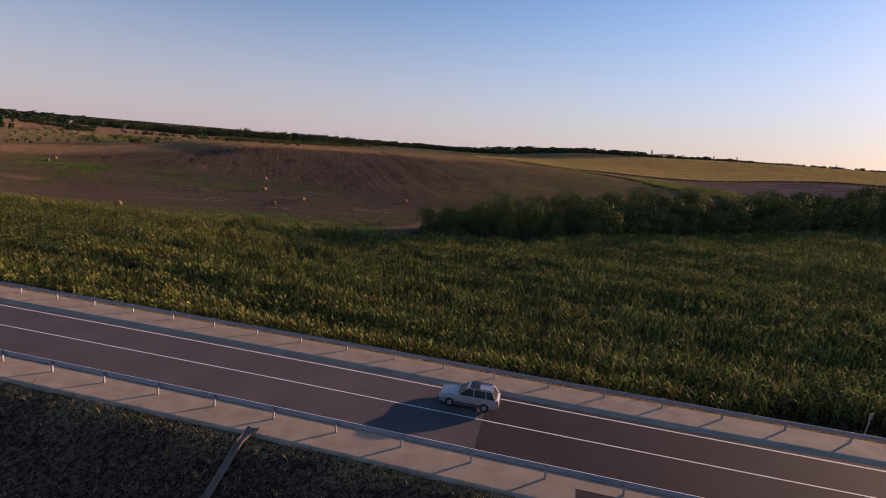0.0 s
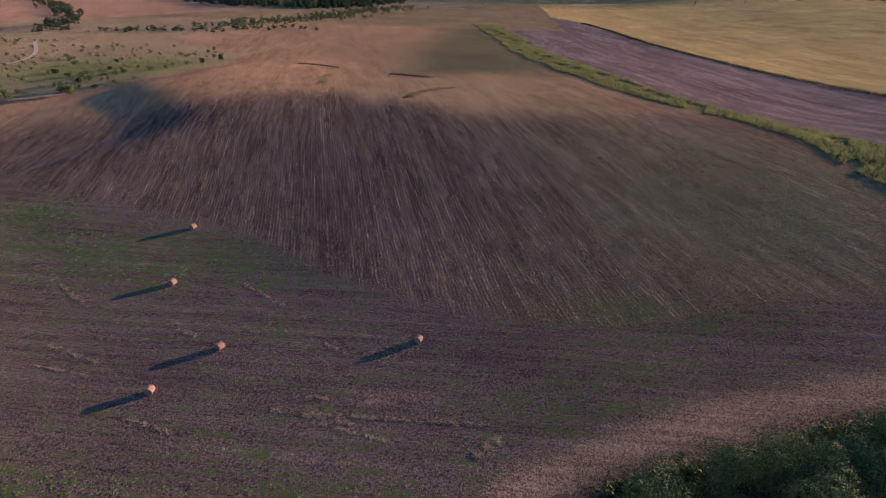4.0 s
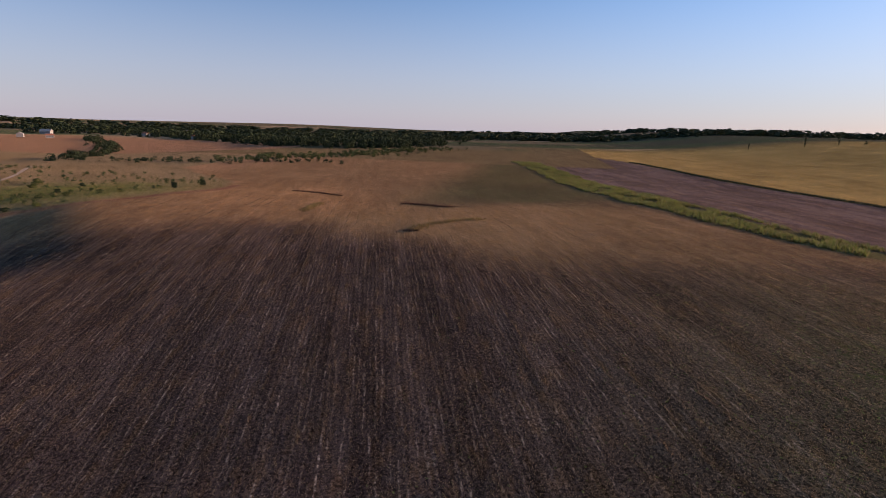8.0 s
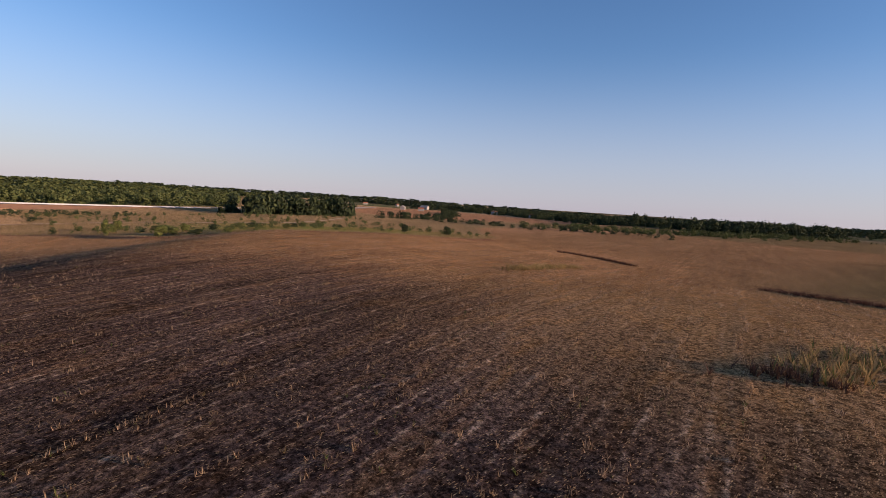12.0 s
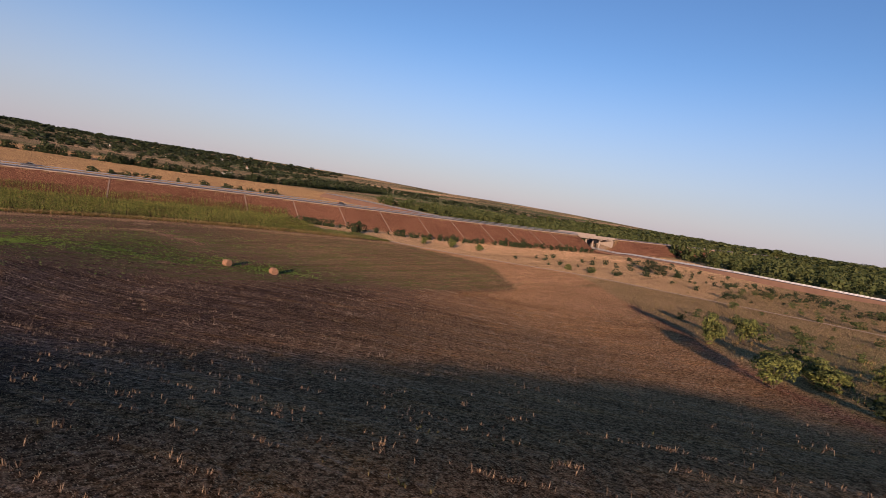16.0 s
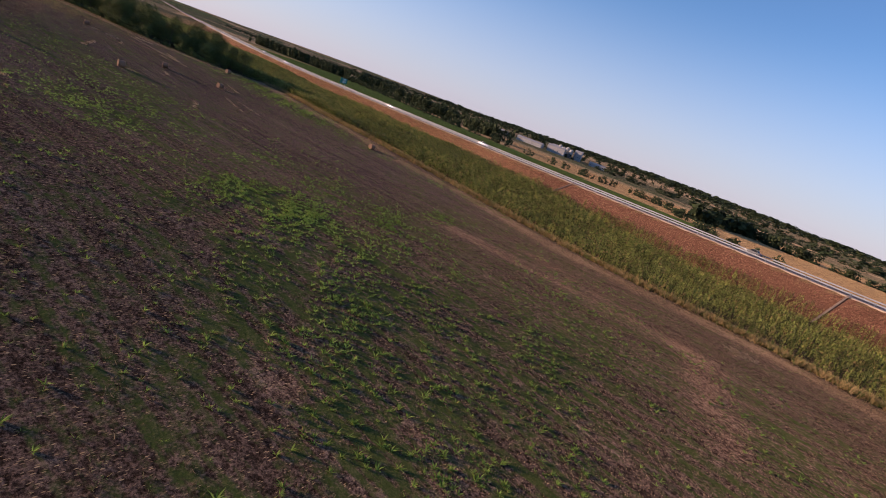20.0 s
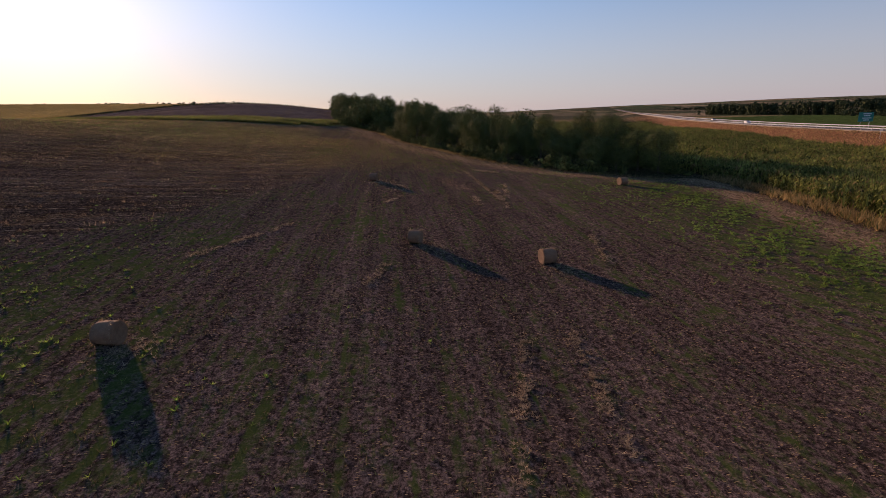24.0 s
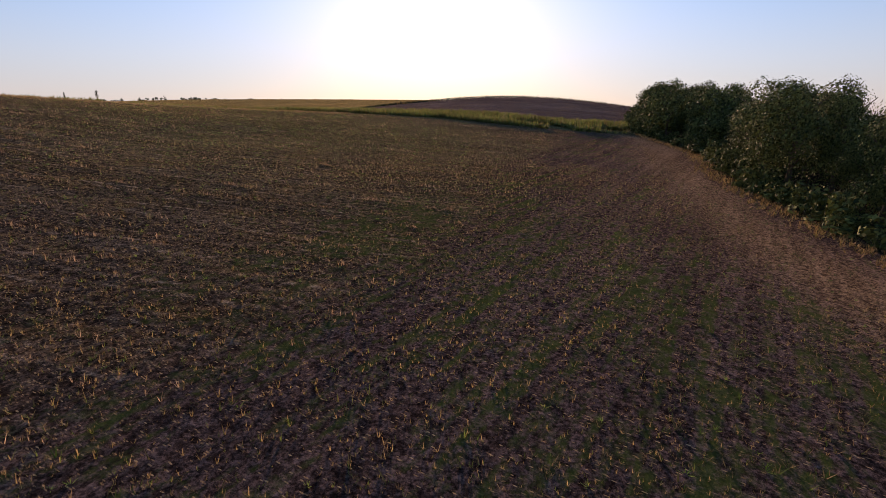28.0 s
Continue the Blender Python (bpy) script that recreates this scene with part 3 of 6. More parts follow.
def field_zones(x, y):
    """Soil colour and how much green, row pattern and straw each place has; far: open country."""
    n = len(x)
    wob = 2.5 * np.sin(x / 7.3 + y / 17) + 1.6 * np.sin(y / 5.1 - x / 11)
    d, u = road_off(x, y)
    edge, wood = spline(x, EDGE_X, EDGE_Y), spline(x, WOOD_X, WOOD_Y)
    mown, strip, gold = spline(x, MOWN_X, MOWN_Y), spline(y, STRIP_Y, STRIP_X), spline(y, GOLD_Y, GOLD_X)
    scrub, track = spline(y, SCRUB_Y, SCRUB_X), spline(y, TRACK_Y, TRACK_X)
    col = np.tile(np.array((0.20, 0.14, 0.07)), (n, 1))
    green, rows, straw = np.full(n, 0.25), np.zeros(n), np.full(n, 0.2)

    def lay(w, c=None, g=None, r=None, s=None):
        w = np.clip(w, 0, 1)
        if c is not None:
            col[:] = col * (1 - w[:, None]) + np.array(c) * w[:, None]
        for arr, val in ((green, g), (rows, r), (straw, s)):
            if val is not None:
                arr[:] = arr * (1 - w) + val * w
    soft = 1.6
    north = np.clip((y - edge - 2) / soft + 0.5, 0, 1)
    field = north * np.clip((strip - x) / soft, 0, 1)
    lay(field, (0.122, 0.082, 0.068), 0.42, 0.0, 0.06)
    olive = field * ease(x, -95, -150)
    lay(olive, (0.145, 0.092, 0.063), 0.46, 0.0, 0.10)
    lay(olive * ease(x, -165, -195), (0.20, 0.128, 0.07), 0.46, 0.0, 0.08)                               # mown meadow
    up = field * np.clip((y - mown + wob * 0.4) / 3.0, 0, 1)
    lay(up, (0.10, 0.067, 0.05), 0.17, 1.0, 0.12)                                   # drilled stubble
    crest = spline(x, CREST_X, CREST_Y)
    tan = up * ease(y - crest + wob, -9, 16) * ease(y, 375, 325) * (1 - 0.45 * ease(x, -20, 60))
    lay(tan, (0.30, 0.18, 0.082), 0.02, 0.4, 0.4)                                    # crest: its sunlight put into a paler soil colour
    lay(up * ease(y + 2 * wob, 325, 368), (0.145, 0.112, 0.052), 0.42, 0.35, 0.15)     # slope beyond
    lay(up * ease(y - 0.5 * x, 306, 345) * ease(x, -30, -75), (0.29, 0.162, 0.076), 0.06, 0.6, 0.4)   # shoulder of the hill, sunlit look put into the soil colour
    bare = field * np.clip((spline(y, MEADOW_Y, MEADOW_X) - x + wob * 0.4) / 2.5, 0, 1) * (y < 236)
    lay(np.maximum(bare, up * ease(x + wob, -188, -210)), (0.36, 0.20, 0.10), 0.02, 0.0, 0.3)   # bare orange ground by the track
    lay(up * ease(x, -15, 45) * ease(y, 275, 250) * 0.7, (0.135, 0.096, 0.055), 0.22, 0.7)
    gpatch = np.minimum(1.25 * np.exp(-(((x - 56) / 36)**2 + ((y - 217) / 40)**2)), 1) * up
    lay(gpatch, (0.115, 0.098, 0.055), 0.44, 0.55)
    for cx, cy, rx, ry, a in ((-130, 190, 7, 6, 0.9), (-146, 198, 9, 8, 0.5), (-125, 158, 3.5, 8, 0.7), (-129, 174, 6, 5, 0.6), (-105, 194, 10, 4, 0.6), (-90, 181, 12, 4, 0.5), (-155, 188, 4, 12, 0.5), (-164, 209, 8, 6, 0.7), (-112, 172, 16, 5, 0.3),
                              (-115, 130, 30, 3.5, 0.45), (-62, 180, 34, 12, 0.38), (-30, 120, 45, 7, 0.62), (-20, 132, 22, 5, 0.5), (14, 150, 12, 7, 0.5), (25, 172, 22, 7, 0.48), (-60, 128, 30, 6, 0.5)):
        lay(field * np.exp(-(((x - cx) / rx)**2 + ((y - cy) / ry)**2)) * a * 1.6, None, 0.62)
    edge_path = np.exp(-((y - edge - 5 - wob * 0.3) / 2.6)**2) * (x < -5) + np.exp(-((y - wood - 5 - wob * 0.3) / 3.0)**2) * (x > -12) * (x < 112)
    lay(field * edge_path * 0.8, (0.27, 0.17, 0.095), 0.05, 0.0, 0.6)                # bare headland
    for x0, y0, x1, y1, w in ((-128, 161.5, -160, 163.5, 1.5), (-138, 153.5, -162, 166, 1.2), (-160, 164, -165, 182, 1.6), (-154.5, 199.5, -157, 201, 0.8), (-134.5, 199, -136.5, 196.5, 0.6), (-147, 200.5, -148.5, 202.5, 0.7), (-6, 151, -16, 149, 1.0)):
        t = np.clip(((x - x0) * (x1 - x0) + (y - y0) * (y1 - y0)) / ((x1 - x0)**2 + (y1 - y0)**2), 0, 1)
        off = np.hypot(x - x0 - t * (x1 - x0), y - y0 - t * (y1 - y0)) + 0.25 * wob
        lay(field * np.exp(-(off / w)**2) * 0.5, (0.27, 0.155, 0.095), 0.0, None, 0.4)   # scraped bare streaks
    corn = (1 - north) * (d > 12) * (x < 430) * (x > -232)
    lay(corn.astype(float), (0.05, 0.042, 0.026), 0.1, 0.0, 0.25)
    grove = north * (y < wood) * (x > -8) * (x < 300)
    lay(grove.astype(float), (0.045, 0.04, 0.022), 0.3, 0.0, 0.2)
    w = np.clip((x - strip) / soft, 0, 1) * (y > 172)
    lay(w, (0.175, 0.12, 0.10), 0.0, 0.8, 0.1)                                        # ploughed
    lay(w * ease(x - strip + wob, 25, 19), (0.14, 0.12, 0.05), 0.42, 0.0, 0.2)                # green strip
    lay(np.clip((x - gold + wob * 0.3) / soft, 0, 1) * (y > 130) * (x > 0), (0.50, 0.31, 0.095), 0.0, 0.5, 0.2)
    lay((y > 600) * (x > -420) * (x < 60) * 1.0, (0.22, 0.15, 0.07), 0.1, 0.2, 0.1)
    sc = np.clip((scrub - x + wob * 0.5) / 2, 0, 1) * (y > 225) * ease(y, 620, 560)
    lay(sc, (0.26, 0.18, 0.09), 0.24, 0.0, 0.3)
    lay(sc * np.exp(-(((x + 190) / 48)**2 + ((y - 332) / 34)**2)) * 1.5, (0.24, 0.21, 0.07), 0.5)
    lay(np.exp(-((x - scrub - 1.5 + wob * 0.4) / 2.2)**2) * (y > 255) * (y < 372), (0.24, 0.115, 0.07), 0.0, 0.0, 0.1)
    wst = np.clip((track - x) / 2, 0, 1) * (y < 262) * (y > edge - 40) * (d > 14)
    lay(wst, (0.45, 0.29, 0.15), 0.12, 0.0, 0.25)
    lay(wst * ease(x + wob, -262, -275) * ease(x + wob, -415, -400) * (d < 66), (0.60, 0.37, 0.19), 0.0, 0.0, 0.05)   # smooth tan field
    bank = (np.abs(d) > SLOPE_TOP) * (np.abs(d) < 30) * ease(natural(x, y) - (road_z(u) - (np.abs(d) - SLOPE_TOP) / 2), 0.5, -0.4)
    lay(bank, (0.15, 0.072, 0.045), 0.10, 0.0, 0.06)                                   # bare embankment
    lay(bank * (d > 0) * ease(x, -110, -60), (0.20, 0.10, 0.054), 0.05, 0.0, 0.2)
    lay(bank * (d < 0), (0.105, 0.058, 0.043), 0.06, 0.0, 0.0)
    lay((np.abs(d) <= 5.6) * 1.0, (0.26, 0.20, 0.15), 0.0, 0.0, 0.0)
    south = (d < -22) * 1.0
    lay(south, (0.40, 0.25, 0.115), 0.0, 0.1, 0.1)
    lay(south * ease(-y, 420, 440) * ease(-y, 640, 620), (0.36, 0.26, 0.14), 0.0, 0.1, 0.1)
    lay(south * ease(-y, 520, 530) * ease(-y, 590, 580) * (x > -420), (0.15, 0.16, 0.05), 0.3, 0.1, 0.0)
    lay(south * ease(-y, 640, 660) * ease(-y, 900, 880), (0.27, 0.20, 0.13), 0.03, 0.1, 0.0)
    lay(south * ease(x + 0.41 * np.maximum(y + 222, 0), -98, -86) * (d > -212) * (x < 460), (0.075, 0.115, 0.035), 0.55, 0.1, 0.0)
    far = np.maximum(ease(np.hypot(x + 20, y - 200), 620, 760) * (1 - (y > 150) * (x > gold) * ease(y, 1100, 900)), ease(-d, 820, 900))
    lay((y > 560) * (y < 930) * (x < -300) * ((x + 450) * 0.75 - (y - 620) < 60) * (x > -900) * 1.0, (0.34, 0.185, 0.10), 0.0, 0.1, 0.1)   # bare reddish field
    far = far * (1 - ease(y, 540, 580) * ease(y, 960, 930) * (x < -300) * (x > -900))
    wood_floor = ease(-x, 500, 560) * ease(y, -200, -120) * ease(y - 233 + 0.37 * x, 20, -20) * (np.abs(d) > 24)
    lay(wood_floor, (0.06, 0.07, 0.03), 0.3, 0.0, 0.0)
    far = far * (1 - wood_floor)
    return col, green, rows, straw, far, np.clip(field - up, 0, 1)


GX, GY = ticks(-282, 162, 1.75, 4600), ticks(-16, 440, 1.75, 4600)
gx, gy = (a.ravel() for a in np.meshgrid(GX, GY))
gz = land(gx, gy)
NX, NY = len(GX), len(GY)
q = (np.arange(NY - 1)[:, None] * NX + np.arange(NX - 1)[None]).ravel()
ground = link_mesh("ground", np.stack([gx, gy, gz], 1), np.stack([q, q + 1, q + NX + 1, q + NX], 1), MAT_GROUND)
ground.data.polygons.foreach_set("use_smooth", [True] * len(ground.data.polygons))
tagged(ground, "rolling farmland with mown meadow, drilled stubble and golden fields", "ground", kind="structure")
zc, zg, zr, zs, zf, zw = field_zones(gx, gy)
lane_u, lane_v = rows_of(gx, gy)
beyond = (gx > spline(gy, STRIP_Y, STRIP_X)) & (gy > 172)      # east of the strip the furrows follow it
lane_u = np.where(beyond, (gx - spline(gy, STRIP_Y, STRIP_X)) * 0.45, lane_u)
lane_v = np.where(beyond, gy * 0.5, lane_v)
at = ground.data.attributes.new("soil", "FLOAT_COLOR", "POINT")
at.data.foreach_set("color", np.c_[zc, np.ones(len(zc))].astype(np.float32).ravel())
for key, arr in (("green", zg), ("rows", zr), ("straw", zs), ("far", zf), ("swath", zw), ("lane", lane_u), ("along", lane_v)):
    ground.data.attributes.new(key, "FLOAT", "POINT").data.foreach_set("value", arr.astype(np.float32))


# ---- road ----
def ribbon(name, xs, d0, d1, lift, mat, label="", category="", parent=None, thick=0.0):
    """A strip along the road from d0 to d1 off its middle line."""
    s = road_slope(xs)
    k = 1 / np.sqrt(1 + s * s)
    rows_ = []
    for d in (d0, d1):
        rows_.append(np.stack([xs - s * k * d, road_y(xs) + k * d, road_z(xs) + lift], 1))
    v = np.stack(rows_, 1).reshape(-1, 3)
    i = np.arange(len(xs) - 1) * 2
    f = np.stack([i, i + 2, i + 3, i + 1], 1)
    if thick:
        low = v.copy()
        low[:, 2] -= thick
        n = len(v)
        v = np.concatenate([v, low])
        f = np.concatenate([f, np.stack([i + n, i, i + 1, i + n + 1], 1)[:1], np.stack([i, i + n, i + n + 2, i + 2], 1), np.stack([i + 1, i + 3, i + n + 3, i + n + 1], 1)])
    ob = link_mesh(name, v, f, mat, parent)
    if category:
        tagged(ob, label, category, kind="structure")
    return ob


def road_point(x, d, lift=0.0):
    s = float(road_slope(x))
    k = 1 / math.sqrt(1 + s * s)
    return Vector((x - s * k * d, float(road_y(x)) + k * d, float(road_z(x)) + lift)), math.atan(s)


RX = np.concatenate([np.arange(-2400, -320, 20.0), np.arange(-320, 260, 2.0), np.arange(260, 2400, 20.0)])
SEAM = 2.3
shoulder = ribbon("shoulder", RX, -6.6, 7.2, 0.0, MAT_GRAVEL, "pale gravel shoulders along the highway", "shoulder", thick=0.4)
road = ribbon("road", RX, -3.85, 3.75, 0.05, MAT_ASPHALT, "worn grey asphalt two-lane highway", "road", thick=0.2)
patch = ribbon("road_patch", RX[(RX >= SEAM) & (RX <= 262)], -3.85, -0.06, 0.056, MAT_ASPHALT_NEW, "", "", road)
patch2 = ribbon("road_patch", RX[(RX >= SEAM + 1) & (RX <= 262)], 0.06, 3.75, 0.056, MAT_ASPHALT_NEW, "", "", road)
ribbon("shoulder_patch", np.arange(9.6, 12.1, 0.5), -6.5, -4.9, 0.012, MAT_ASPHALT_NEW, parent=shoulder)
ribbon("centre_line", RX, -0.06, 0.06, 0.062, MAT_PAINT, parent=road)
ribbon("edge_line", RX, 3.2, 3.35, 0.062, MAT_PAINT, parent=road)
ribbon("edge_line", RX, -3.5, -3.35, 0.062, MAT_PAINT, parent=road)


# ---- hay bales ----
def hay_bale(x, y, turn, seed, label):
    rng = np.random.default_rng(seed)
    r, w, n, m = 0.60 * rng.uniform(0.96, 1.04), 0.55, 40, 8
    base = new("hay_bale")
    zz = z_at(x, y)
    base.matrix_world = pose(x, y, zz, 0, 0, turn)
    bm = bmesh.new()
    rings = []
    for j in range(m + 1):
        t = j / m * 2 - 1
        rr = r * (1 - 0.06 * abs(t)**6)
        ring = []
        for i in range(n):
            a = 2 * math.pi * i / n
            k = rr + rng.normal(0, 0.012) + 0.015 * math.sin(5 * a + 3 * t)
            sag = -0.05 * max(0, -math.sin(a))
            ring.append(bm.verts.new((w * t, math.cos(a) * k * 1.02, r - 0.05 + math.sin(a) * k * (1 - 0.04) - sag)))
        rings.append(ring)
    for a, b in zip(rings, rings[1:]):
        for i in range(n):
            bm.faces.new((a[i], a[(i + 1) % n], b[(i + 1) % n], b[i]))
    part("bale_body", bm, MAT_HAY, base, smooth=True)
    for sgn in (-1, 1):
        bm = bmesh.new()
        prev = None
        for k in range(7):
            rad = r * (0.985 - k * 0.155)
            ring = [bm.verts.new((sgn * (w - 0.012 + (0.018 if k % 2 else 0) + rng.normal(0, 0.006)), math.cos(2 * math.pi * i / 28) * max(rad, 0.02), r - 0.05 + math.sin(2 * math.pi * i / 28) * max(rad, 0.02))) for i in range(28)]
            if prev:
                for i in range(28):
                    q4 = (prev[i], prev[(i + 1) % 28], ring[(i + 1) % 28], ring[i])
                    bm.faces.new(q4 if sgn > 0 else q4[::-1])
            prev = ring
        bm.faces.new(prev if sgn > 0 else prev[::-1])
        part("bale_end", bm, MAT_HAY_END, base, "coiled end of the bale")
    fringe_v, fringe_f = [], []
    for k in range(420):
        a, t = rng.uniform(0, 2 * math.pi), rng.choice((-1, 1)) * rng.uniform(0.2, 1.0) ** 0.4
        out = np.array((rng.normal(0.25 * t, 0.35), math.cos(a), math.sin(a)))
        out /= np.linalg.norm(out)
        foot = np.array((w * t, math.cos(a) * r * 0.97, r - 0.05 + math.sin(a) * r * 0.93))
        if foot[2] < 0.03:
            continue
        side = np.cross(out, rng.normal(size=3))
        side *= 0.007 / np.linalg.norm(side)
        ln = rng.uniform(0.05, 0.16)
        n = len(fringe_v)
        bend = rng.normal(0, 0.03, 3)
        fringe_v += [foot - side, foot + side, foot + out * ln + bend + side * 0.4, foot + out * ln + bend - side * 0.4]
        fringe_f.append((n, n + 1, n + 2, n + 3))
    tagged(link_mesh("straw_fringe", fringe_v, fringe_f, MAT_STRAW, base), "straw ends sticking out of the bale", kind="stuff")
    v, f = blade_shape(rng, 90, 0.16, 0.12, 0.006, 0.4, 1)
    offs = rng.uniform(-1, 1, (90, 2)) * (0.8, 0.95)
    v = v.reshape(90, -1, 3) + np.c_[offs, np.zeros(90)][:, None, :]
    tagged(link_mesh("loose_straw", v.reshape(-1, 3), f, MAT_STRAW, base), "loose straw round the foot", kind="stuff")
    return tagged(base, label, "hay bale", "hay bales")


BALE = "round bale of pale dry hay on the mown meadow"
for i, (bx, by, turn) in enumerate(((-66.5, 192.5, 70), (-60.2, 173.2, 80), (-42.5, 157.1, 68), (-48.3, 147.2, 98), (-10.7, 161.3, 75), (-14.2, 125.0, 100), (-82.2, 129.0, 85), (-158.5, 205.2, 100), (-162.0, 214.0, 84))):
    hay_bale(bx, by, turn, 40 + i, BALE if i < 7 else "round bale of golden hay among green weeds, lit by low sun")

# ---- maize between the road and the meadow ----
rng = np.random.default_rng(7)


def maize(name, x0, x1, step, gap, lo, hi, seed, simple=True):
    r = np.random.default_rng(seed)
    us = np.arange(x0, x1, step)
    ds = np.arange(14.2, 130, gap)
    uu, dd = (a.ravel() for a in np.meshgrid(us, ds))
    uu = uu + r.uniform(-0.4, 0.4, len(uu)) * step
    dd = dd + r.normal(0, 0.05, len(dd))
    s = road_slope(uu)
    k = 1 / np.sqrt(1 + s * s)
    x, y = uu - s * k * dd, road_y(uu) + k * dd
    edge = spline(x, EDGE_X, EDGE_Y)
    keep = (y < edge - 1.0 + r.normal(0, 0.3, len(y)))
    band = np.sin(dd * 1.15 + 0.9 * np.sin(uu / 31) + uu / 60) + 0.8 * np.sin(dd * 0.53 + 1.3 * np.sin(uu / 17 + dd / 20) + uu / 25)
    thin = np.sin(x / 6.1 + 2) * np.sin(y / 4.7) + np.sin(x / 15 + y / 9)
    keep &= r.random(len(x)) < np.where(thin > 1.5, 0.35, 0.97) * np.where(band < -0.9, 0.55, 1.0)
    keep &= dd > 15.6 + 3.8 * ease(uu, 8, 38) + 0.5 * np.sin(uu / 5.0)
    x, y, band = x[keep], y[keep], band[keep]
    h = r.uniform(lo, hi, len(x)) * (1 + 0.07 * band) * (1 + 0.08 * np.sin(x / 11 + y / 7)) * (1 + 0.13 * np.sin(x / 1.7 + 2 * np.sin(y / 2.9)) * np.sin(y / 1.3 + np.sin(x / 3.3)))
    h = h * (1 - 0.28 * ease(-x, 90, 165))
    shapes = [corn_shape(r, simple) for _ in range(9)]
    return tagged(scatter(name, shapes, np.stack([x, y, land(x, y) - 0.03], 1), h, r.uniform(0, 6.28, len(x)), MAT_CORN, r, h), "dense ripening green maize in rows", "maize", kind="stuff")


maize("maize_field", -64, 78, 0.5, 0.8, 2.0, 2.7, 3, False)
maize("maize_field", -98, -64.3, 0.62, 0.8, 1.9, 2.4, 6)
maize("maize_field", 78.3, 120, 0.7, 0.85, 1.9, 2.4, 8)
maize("maize_field", -236, -98.5, 0.75, 0.9, 1.7, 2.6, 4, False)
maize("maize_field", 121, 330, 1.6, 1.7, 2.2, 2.9, 5)

# ---- trees ----
CROWNS = [crown_shape(np.random.default_rng(100 + i), *((9000, 13 + 3 * i, 0.0125) if i < 3 else (2300, 14 + i, 0.03)), 0.95, 0.05, 1.25) for i in range(6)]


def tree_parts(kind, seed):
    """A tree 1 high: tapered trunk with limbs, and a crown."""
    r = np.random.default_rng(seed)
    root = new("tree")
    bm = bmesh.new()
    pts = [Vector((0, 0, -0.03)), Vector((0.01, 0.0, 0.18)), Vector((0.0, 0.015, 0.4)), Vector((-0.01, 0.0, 0.75))]
    for a, b, r0, r1 in zip(pts, pts[1:], (0.03, 0.022, 0.015), (0.022, 0.015, 0.005)):
        tube(bm, a, b, r0, r1, 7)
    for k in range(7):
        a = k * 2.4 + r.uniform(0, 0.8)
        z = 0.2 + 0.07 * k
        tip = Vector((math.cos(a) * 0.26, math.sin(a) * 0.26, z + 0.2))
        tube(bm, (0, 0, z), tip, 0.012, 0.003, 5)
    part("trunk", bm, MAT_BARK, root)
    v, f = CROWNS[kind]
    link_mesh("crown", v, f, MAT_LEAF, root)
    return root


TREE_LABEL = "dark leafy deciduous tree in a dense grove"
protos = [tree_parts(i, 200 + i) for i in range(6)]       # three with fine leaves for the near edge, three for the rest
for p in protos:
    tagged(p, TREE_LABEL, "tree", "trees of the grove")
rg = np.random.default_rng(21)
spots = []
for _ in range(6000):
    x = rg.uniform(-2, 275)
    lo, hi = float(spline(x, EDGE_X, EDGE_Y)) + 3.2, float(spline(x, WOOD_X, WOOD_Y)) - 4.2
    if hi < lo:
        continue
    y = rg.uniform(lo, hi)
    if all((x - a)**2 + (y - b)**2 > 5.0**2 for a, b in spots):
        spots.append((x, y))
    if len(spots) > 170:
        break
unused = set(range(6))
for i, (x, y) in enumerate(spots):
    h = rg.uniform(4.8, 11.2) * (0.72 if x < 6 else 1.0) + 0.4 * (x > 60)
    wdt = rg.uniform(0.9, 1.3) * (h * 0.5 + 3.4)
    m = pose(x, y, z_at(x, y) - 0.1, rg.uniform(-4, 4), rg.uniform(-4, 4), rg.uniform(0, 360)) @ Matrix.Diagonal((wdt, wdt, h, 1))
    near = x < 38 or (x < 85 and y > float(spline(x, WOOD_X, WOOD_Y)) - 15)
    k = i % 3 + (0 if near else 3)
    if k in unused:
        unused.remove(k)
        protos[k].matrix_basis = m
    else:
        t = copy_thing(protos[k], Matrix())
        t.matrix_basis = m
# brush at the foot of the grove
bx = rg.uniform(-4, 240, 900)
side = rg.random(900) < 0.6
by = np.where(side, spline(bx, WOOD_X, WOOD_Y) - rg.uniform(0.2, 3.0, 900), spline(bx, EDGE_X, EDGE_Y) + rg.uniform(0.5, 3.0, 900))
bushes = [crown_shape(np.random.default_rng(300 + i), 150, 7, 0.075, 0.8, 0.05) for i in range(4)]
tagged(scatter("undergrowth", bushes, np.stack([bx, by, land(bx, by) - 0.25], 1), rg.uniform(1.0, 3.2, 900), rg.uniform(0, 6.28, 900), MAT_LEAF, rg, rg.uniform(1.6, 3.6, 900)), "shaggy brush along the edge of the grove", "undergrowth", kind="stuff")

